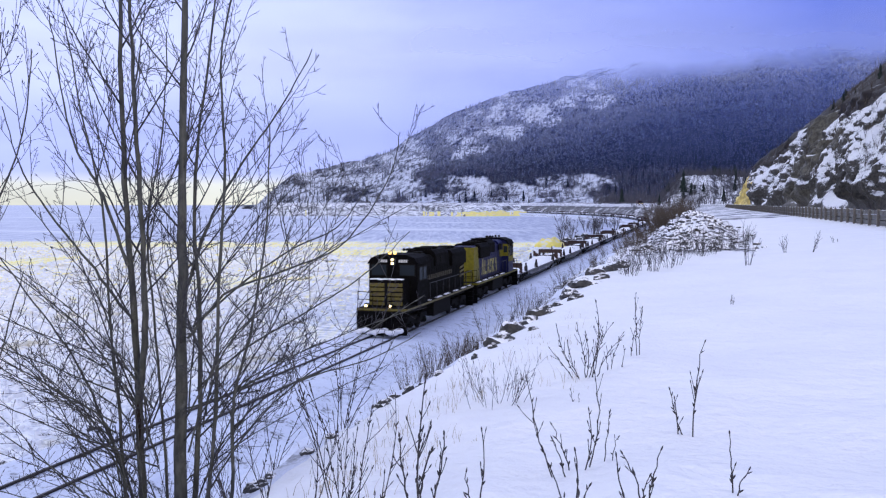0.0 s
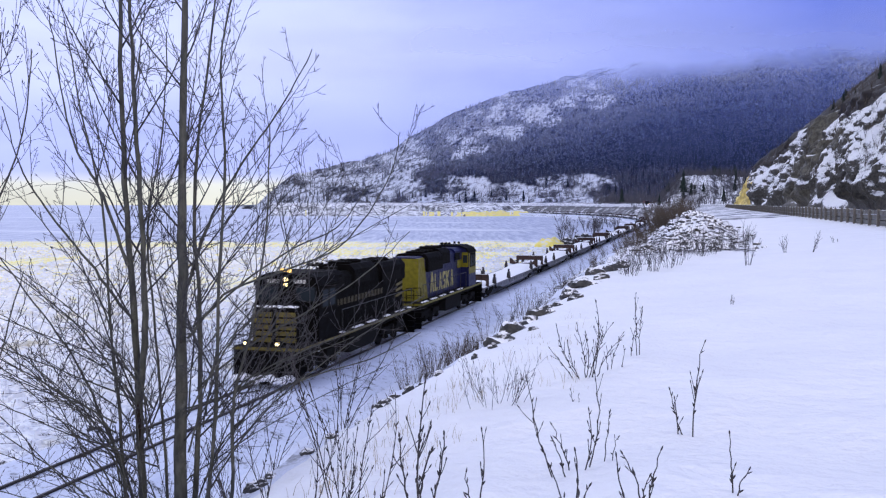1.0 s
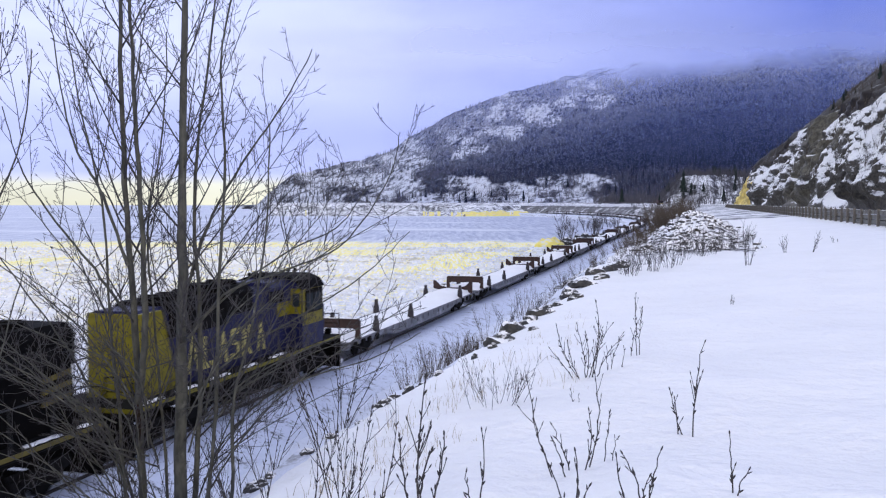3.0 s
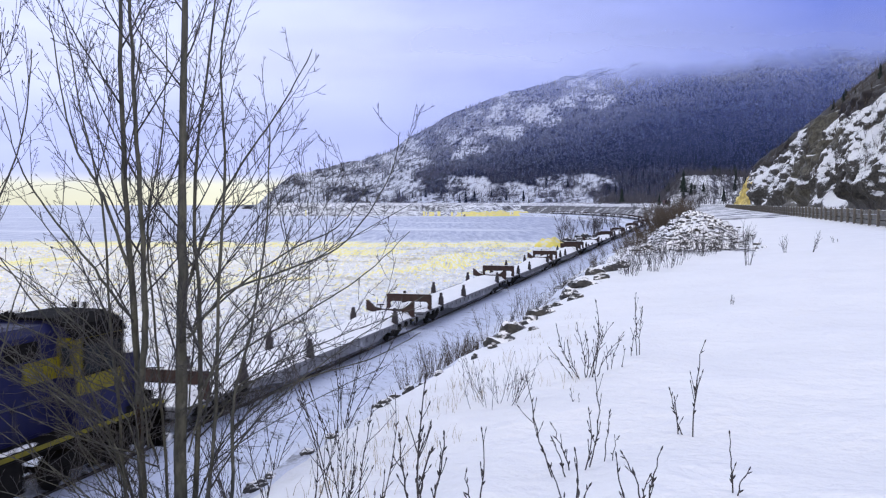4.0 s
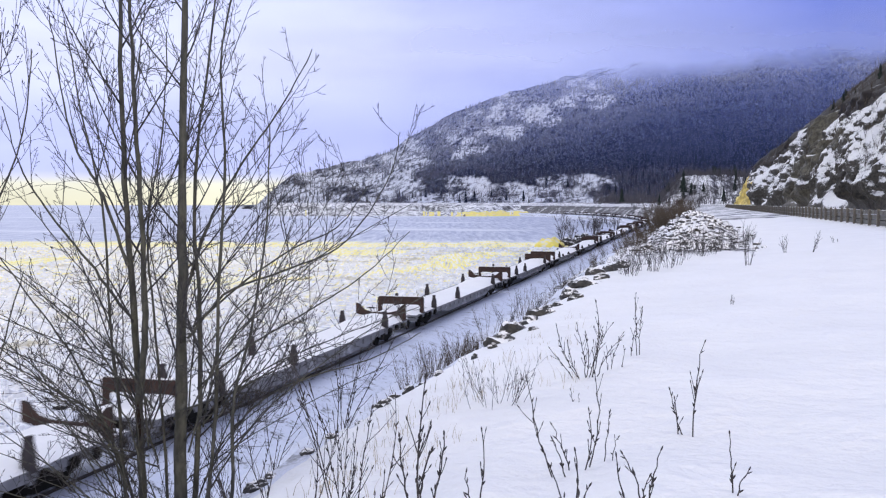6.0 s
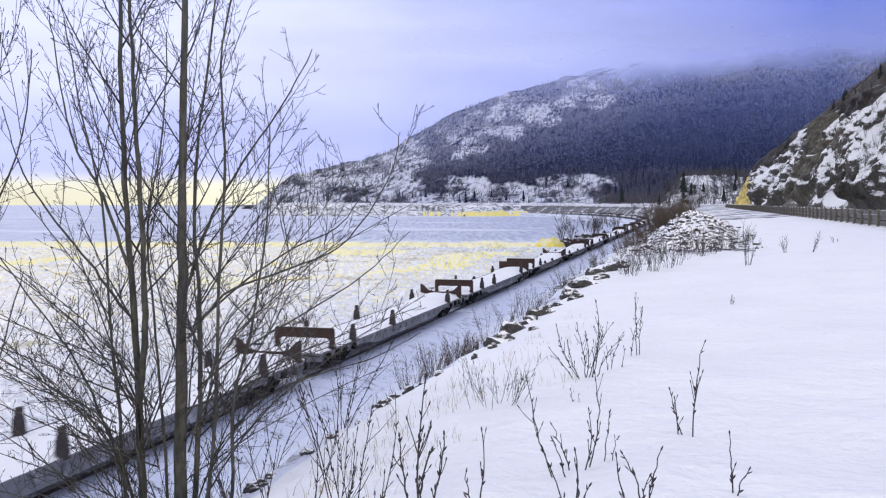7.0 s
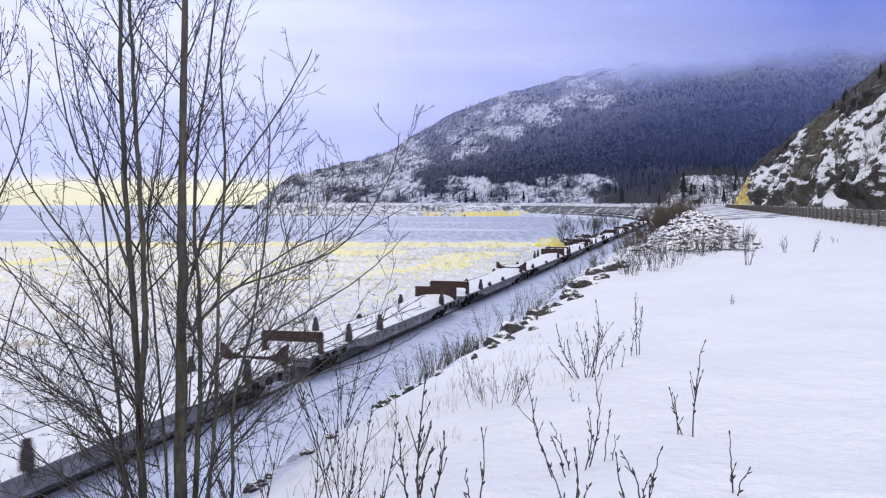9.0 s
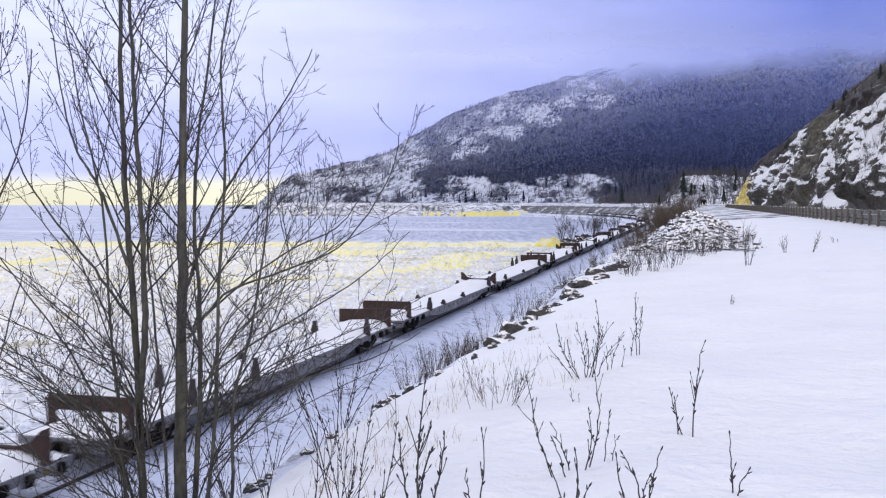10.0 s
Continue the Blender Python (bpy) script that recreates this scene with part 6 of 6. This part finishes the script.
def knoll():
    """A low wooded rise beyond the bend of the road."""
    verts, faces = [], []
    us, ds = np.linspace(px(1130), px(1400), 70), np.linspace(560, 760, 34)
    def z_at(u, d):
        a = smooth(px(1150), px(1215), u) * smooth(px(1400), px(1330), u)
        top = 19.0 * a * smooth(575, 650, d) * (1 + 0.25 * fbm(u * 40, d * 0.02, 3.0))
        return 6.4 + top + 1.2 * a * fbm(u * 130, d * 0.06, 4.0)
    for d in ds:
        for u in us:
            verts.append((*from_eye(u * d, d), z_at(u, d)))
    w = len(us)
    faces = [(j * w + i, j * w + i + 1, (j + 1) * w + i + 1, (j + 1) * w + i) for j in range(len(ds) - 1) for i in range(w - 1)]
    tagged(mesh_object("knoll", verts, faces, M_KNOLL, smooth=True), "low snowy rise with bare trees beyond the road", "hill", kind="structure")
    rng = random.Random(8)
    cv, cf, bv, bf = [], [], [], []
    for k in range(1500):
        u, d = rng.uniform(px(1165), px(1390)), rng.uniform(570, 740)
        x, y = from_eye(u * d, d)
        if rng.random() < 0.025:
            h = rng.uniform(5, 10)
            conifer(cv, cf, x, y, z_at(u, d) - 0.3, h, h * 0.2, rng)
        else:
            bare_tree(bv, bf, x, y, z_at(u, d) - 0.3, rng.uniform(3, 8), rng, 0.4)
    for k in range(300):
        u, d = rng.uniform(px(1050), px(1190)), rng.uniform(765, 880)
        x, y = from_eye(u * d, d)
        bare_tree(bv, bf, x, y, 6.5, rng.uniform(3, 8) * (1.5 + 0.9 * fbm(70 * u, 0.0, 4.0)), rng, 0.4)
    for xp, d, h in ((1209, 600, 15), (1280, 585, 11), (1258, 640, 8), (1100, 700, 12), (1335, 520, 14), (1412, 300, 13), (1406, 310, 9)):
        u = px(xp)
        x, y = from_eye(u * d, d)
        conifer(cv, cf, x, y, 8.0 if xp != 1209 else 14.0, h, h * 0.2, rng)
    tagged(mesh_object("knoll_conifers", cv, cf, M_CONIFER), "dark spruces on the snowy rise", "woods", kind="stuff")
    tagged(mesh_object("knoll_bare_trees", bv, bf, M_FARBARE), "bare grey trees on the snowy rise", "woods", kind="stuff")


knoll()


def hillside_brush():
    rng = random.Random(21)
    bv, bf = [], []
    for k in range(1500):
        y, v = 95 + 420 * rng.random() ** 1.2, rng.uniform(0.95, 2.9)
        x, y, z = cliff_point(y, v)
        bare_tree(bv, bf, x, y, z - 0.4, rng.uniform(1.2, 3.0), rng, 0.4)
    tagged(mesh_object("hillside_brush", bv, bf, M_BRUSH), "dark bare brush covering the hillside above the cliff", "woods", kind="stuff")


hillside_brush()


def shrub_tree(name, x, y, z, h, n, seed, mat, label, spread=0.35):
    """A leafless shrub or small tree: stems with fine branches."""
    rng = random.Random(seed)
    tree = tagged(new(name), label, "shrub", "leafless shrubs by the track")
    tree.location = (x, y, z)
    thin, stems = [], []
    for k in range(n):
        a = rng.uniform(0, 6.28)
        st = limb(rng, (0.3 * math.cos(a), 0.3 * math.sin(a), -0.2), (spread * math.cos(a), spread * math.sin(a), 1), h * rng.uniform(0.6, 1.0), 0.012 * h, 0.003 * h, 0.2, 0.07, 6)
        stems.append(st)
        for q in range(14):
            p, r, d = spot(st, rng.uniform(0.2, 1.0))
            b = limb(rng, p, sideways(rng, d, rng.uniform(0.4, 0.9)), h * rng.uniform(0.12, 0.3), 0.004 * h, 0.002 * h, 0.4, 0.08, 4)
            thin.append(b)
            for w in range(3):
                p2, r2, d2 = spot(b, rng.uniform(0.3, 1.0))
                thin.append(limb(rng, p2, sideways(rng, d2, 0.6), h * 0.09, 0.0025 * h, 0.0015 * h, 0.3, 0.1, 2))
    for st in stems:
        v, f = tubes([st], 5)
        mesh_object("stem", v, f, mat, tree)
    v, f = tubes(thin, 3)
    tagged(mesh_object("fine_twig", v, f, mat, tree), kind="stuff")


# brown thicket at the end of the field and shrubs by the track
for k in range(20):
    y = 33 + 2.6 * k + rng.uniform(-1.5, 1.5)
    x = 14.4 + rng.uniform(-0.6, 0.7)
    shrub_tree("brown_shrub", x, y, ground_z(x, y), rng.uniform(0.55, 1.0), 16, 600 + k, M_BRUSH, "dense brown leafless shrub on the bank", 0.5)
for k in range(4):
    x, y = 14.9 + rng.uniform(-0.3, 0.3), 62.5 + 1.6 * k
    shrub_tree("brown_shrub", x, y, ground_z(x, y), rng.uniform(1.5, 2.0), 14, 630 + k, M_BRUSH, "tall dark brown leafless shrub beside the rubble mound", 0.35)
for k in range(9):
    x, y = 15.2 + rng.uniform(-1.2, 1.6), 84 + 6 * k
    shrub_tree("brown_shrub", x, y, ground_z(x, y), rng.uniform(1.4, 3.0), 10, 640 + k, M_BRUSH, "dense brown leafless shrub on the bank", 0.4)
for k in range(16):
    y = 215 + 9 * k + rng.uniform(-3, 3)
    x = -6.5 - rng.uniform(0, 9)
    shrub_tree("grey_shrub", x, y, -0.9, rng.uniform(3.0, 7.0), 5, 700 + k, M_FARBARE, "leafless grey shrub by the shore", 0.3)
for k in range(22):
    y = 335 + 11 * k + rng.uniform(-4, 4)
    x = track_x(y) + rng.uniform(7, 24)
    shrub_tree("grey_shrub", x, y, ground_z(x, y), rng.uniform(2.0, 5.0), 5, 760 + k, M_FARBARE, "leafless grey shrub on the snowy bank", 0.35)
for k in range(40):
    boulder(-9 - rng.uniform(0, 9), 225 + rng.uniform(0, 65), rng.uniform(0.5, 1.3), 1600 + k, z=-2.3, label="snow-topped shore rock off the railway bank")


# ---- ice on the flats ----
def brash_ice():
    rng = random.Random(3)
    verts, faces = [], []
    made = 0
    while made < 19000:
        d = 26 + 190 * rng.random() ** 1.5
        u = rng.uniform(px(-60), px(1010))
        x, y = from_eye(u * d, d)
        if x > -8.5:
            continue
        if noise.noise(Vector((x * 0.06, y * 0.03, 1.0))) < -0.25:
            made += 1 if rng.random() < 0.2 else 0
            continue
        made += 1
        r, h = rng.uniform(0.08, 0.32) * (1 + d / 170), rng.uniform(0.04, 0.20)
        m, i, a0 = rng.randint(4, 6), len(verts), rng.uniform(0, 6)
        tx, ty = rng.gauss(0, 0.22), rng.gauss(0, 0.22)
        ring = [(r * rng.uniform(0.6, 1.2) * math.cos(a0 + 6.283 * s / m), r * rng.uniform(0.6, 1.2) * math.sin(a0 + 6.283 * s / m)) for s in range(m)]
        for k, f in ((0, 1.0), (1, 0.85)):
            for p, q in ring:
                verts.append((x + p * f, y + q * f, SEA - 0.1 + k * (h + 0.1 + tx * p + ty * q)))
        for s in range(m):
            faces.append((i + s, i + (s + 1) % m, i + m + (s + 1) % m, i + m + s))
        faces.append(tuple(i + m + s for s in range(m)))
    tagged(mesh_object("brash_ice", verts, faces, M_ICE), "broken white ice blocks on the tidal flat", "ice", kind="stuff")


M_ICE = surface("ice_block", (0.66, 0.68, 0.74), (0.92, 0.92, 0.92), 1.2, 0.5, 0.3, 0.03, worn=(0.55, 0.52, 0.42), worn_scale=0.15, worn_from=0.56)
brash_ice()


def mist():
    """An added upright sheet, coloured as blue haze low down and the cloud's ragged edge above."""
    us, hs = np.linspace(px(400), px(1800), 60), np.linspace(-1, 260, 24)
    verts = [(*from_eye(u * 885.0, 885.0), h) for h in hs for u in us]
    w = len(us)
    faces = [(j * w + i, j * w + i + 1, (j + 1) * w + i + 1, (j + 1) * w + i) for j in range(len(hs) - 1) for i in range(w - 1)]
    m, nt, b = blank("haze_cloud_tint")
    n1 = noise_node(nt, 0.012, 5, 0.6, "Object", (1, 1, 2.6))
    co, sep = nt.nodes.new("ShaderNodeTexCoord"), nt.nodes.new("ShaderNodeSeparateXYZ")
    nt.links.new(co.outputs["Object"], sep.inputs[0])
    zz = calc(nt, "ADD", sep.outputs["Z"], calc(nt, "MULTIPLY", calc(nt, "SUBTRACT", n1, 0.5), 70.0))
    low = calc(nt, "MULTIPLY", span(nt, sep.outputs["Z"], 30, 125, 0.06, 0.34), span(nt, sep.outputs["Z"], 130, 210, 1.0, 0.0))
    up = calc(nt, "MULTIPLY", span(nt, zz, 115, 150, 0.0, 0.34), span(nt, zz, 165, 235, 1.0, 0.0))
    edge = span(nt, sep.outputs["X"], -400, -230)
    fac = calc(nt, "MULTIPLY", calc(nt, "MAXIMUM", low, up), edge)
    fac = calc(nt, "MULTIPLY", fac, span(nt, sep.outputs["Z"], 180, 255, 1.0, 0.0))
    d, tl, mx, clear, mix = (nt.nodes.new(k) for k in ("ShaderNodeBsdfDiffuse", "ShaderNodeBsdfTranslucent", "ShaderNodeMixShader", "ShaderNodeBsdfTransparent", "ShaderNodeMixShader"))
    # the blue paints distance haze over the slopes, the pale tone the cloud
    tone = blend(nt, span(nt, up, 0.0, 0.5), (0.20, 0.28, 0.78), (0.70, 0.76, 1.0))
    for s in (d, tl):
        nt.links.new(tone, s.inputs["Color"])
    nt.links.new(d.outputs[0], mx.inputs[1])
    nt.links.new(tl.outputs[0], mx.inputs[2])
    nt.links.new(fac, mix.inputs[0])
    nt.links.new(clear.outputs[0], mix.inputs[1])
    nt.links.new(mx.outputs[0], mix.inputs[2])
    nt.links.new(mix.outputs[0], nt.nodes["Material Output"].inputs["Surface"])
    tagged(mesh_object("haze_cloud_sheet", verts, faces, m, smooth=True), "see-through sheet painted as blue haze and thin cloud before the mountain", "cloud", kind="structure")


mist()


def ice_mound():
    """A low mound of ice off the railway bank, coloured yellow as if sunlit."""
    cx, cy, nx, ny = -15.6, 222.0, 28, 22
    verts = []
    for j in range(ny):
        for i in range(nx):
            a, b = 2 * i / (nx - 1) - 1, 2 * j / (ny - 1) - 1
            h = max(0.0, 1 - a ** 4 - b ** 2) ** 0.6
            verts.append((cx + 3.3 * a, cy + 7.0 * b, SEA - 0.2 + 2.0 * h * (1 + 0.3 * fbm(3 * a, 2 * b, 1.5)) + 0.2 * h * fbm(9 * a, 7 * b, 2.5)))
    faces = [(j * nx + i, j * nx + i + 1, (j + 1) * nx + i + 1, (j + 1) * nx + i) for j in range(ny - 1) for i in range(nx - 1)]
    tagged(mesh_object("ice_mound", verts, faces, M_SUN_YELLOW, smooth=True), "low mound of ice painted sunlit yellow on the flat", "ice", kind="structure")


ice_mound()


motions()
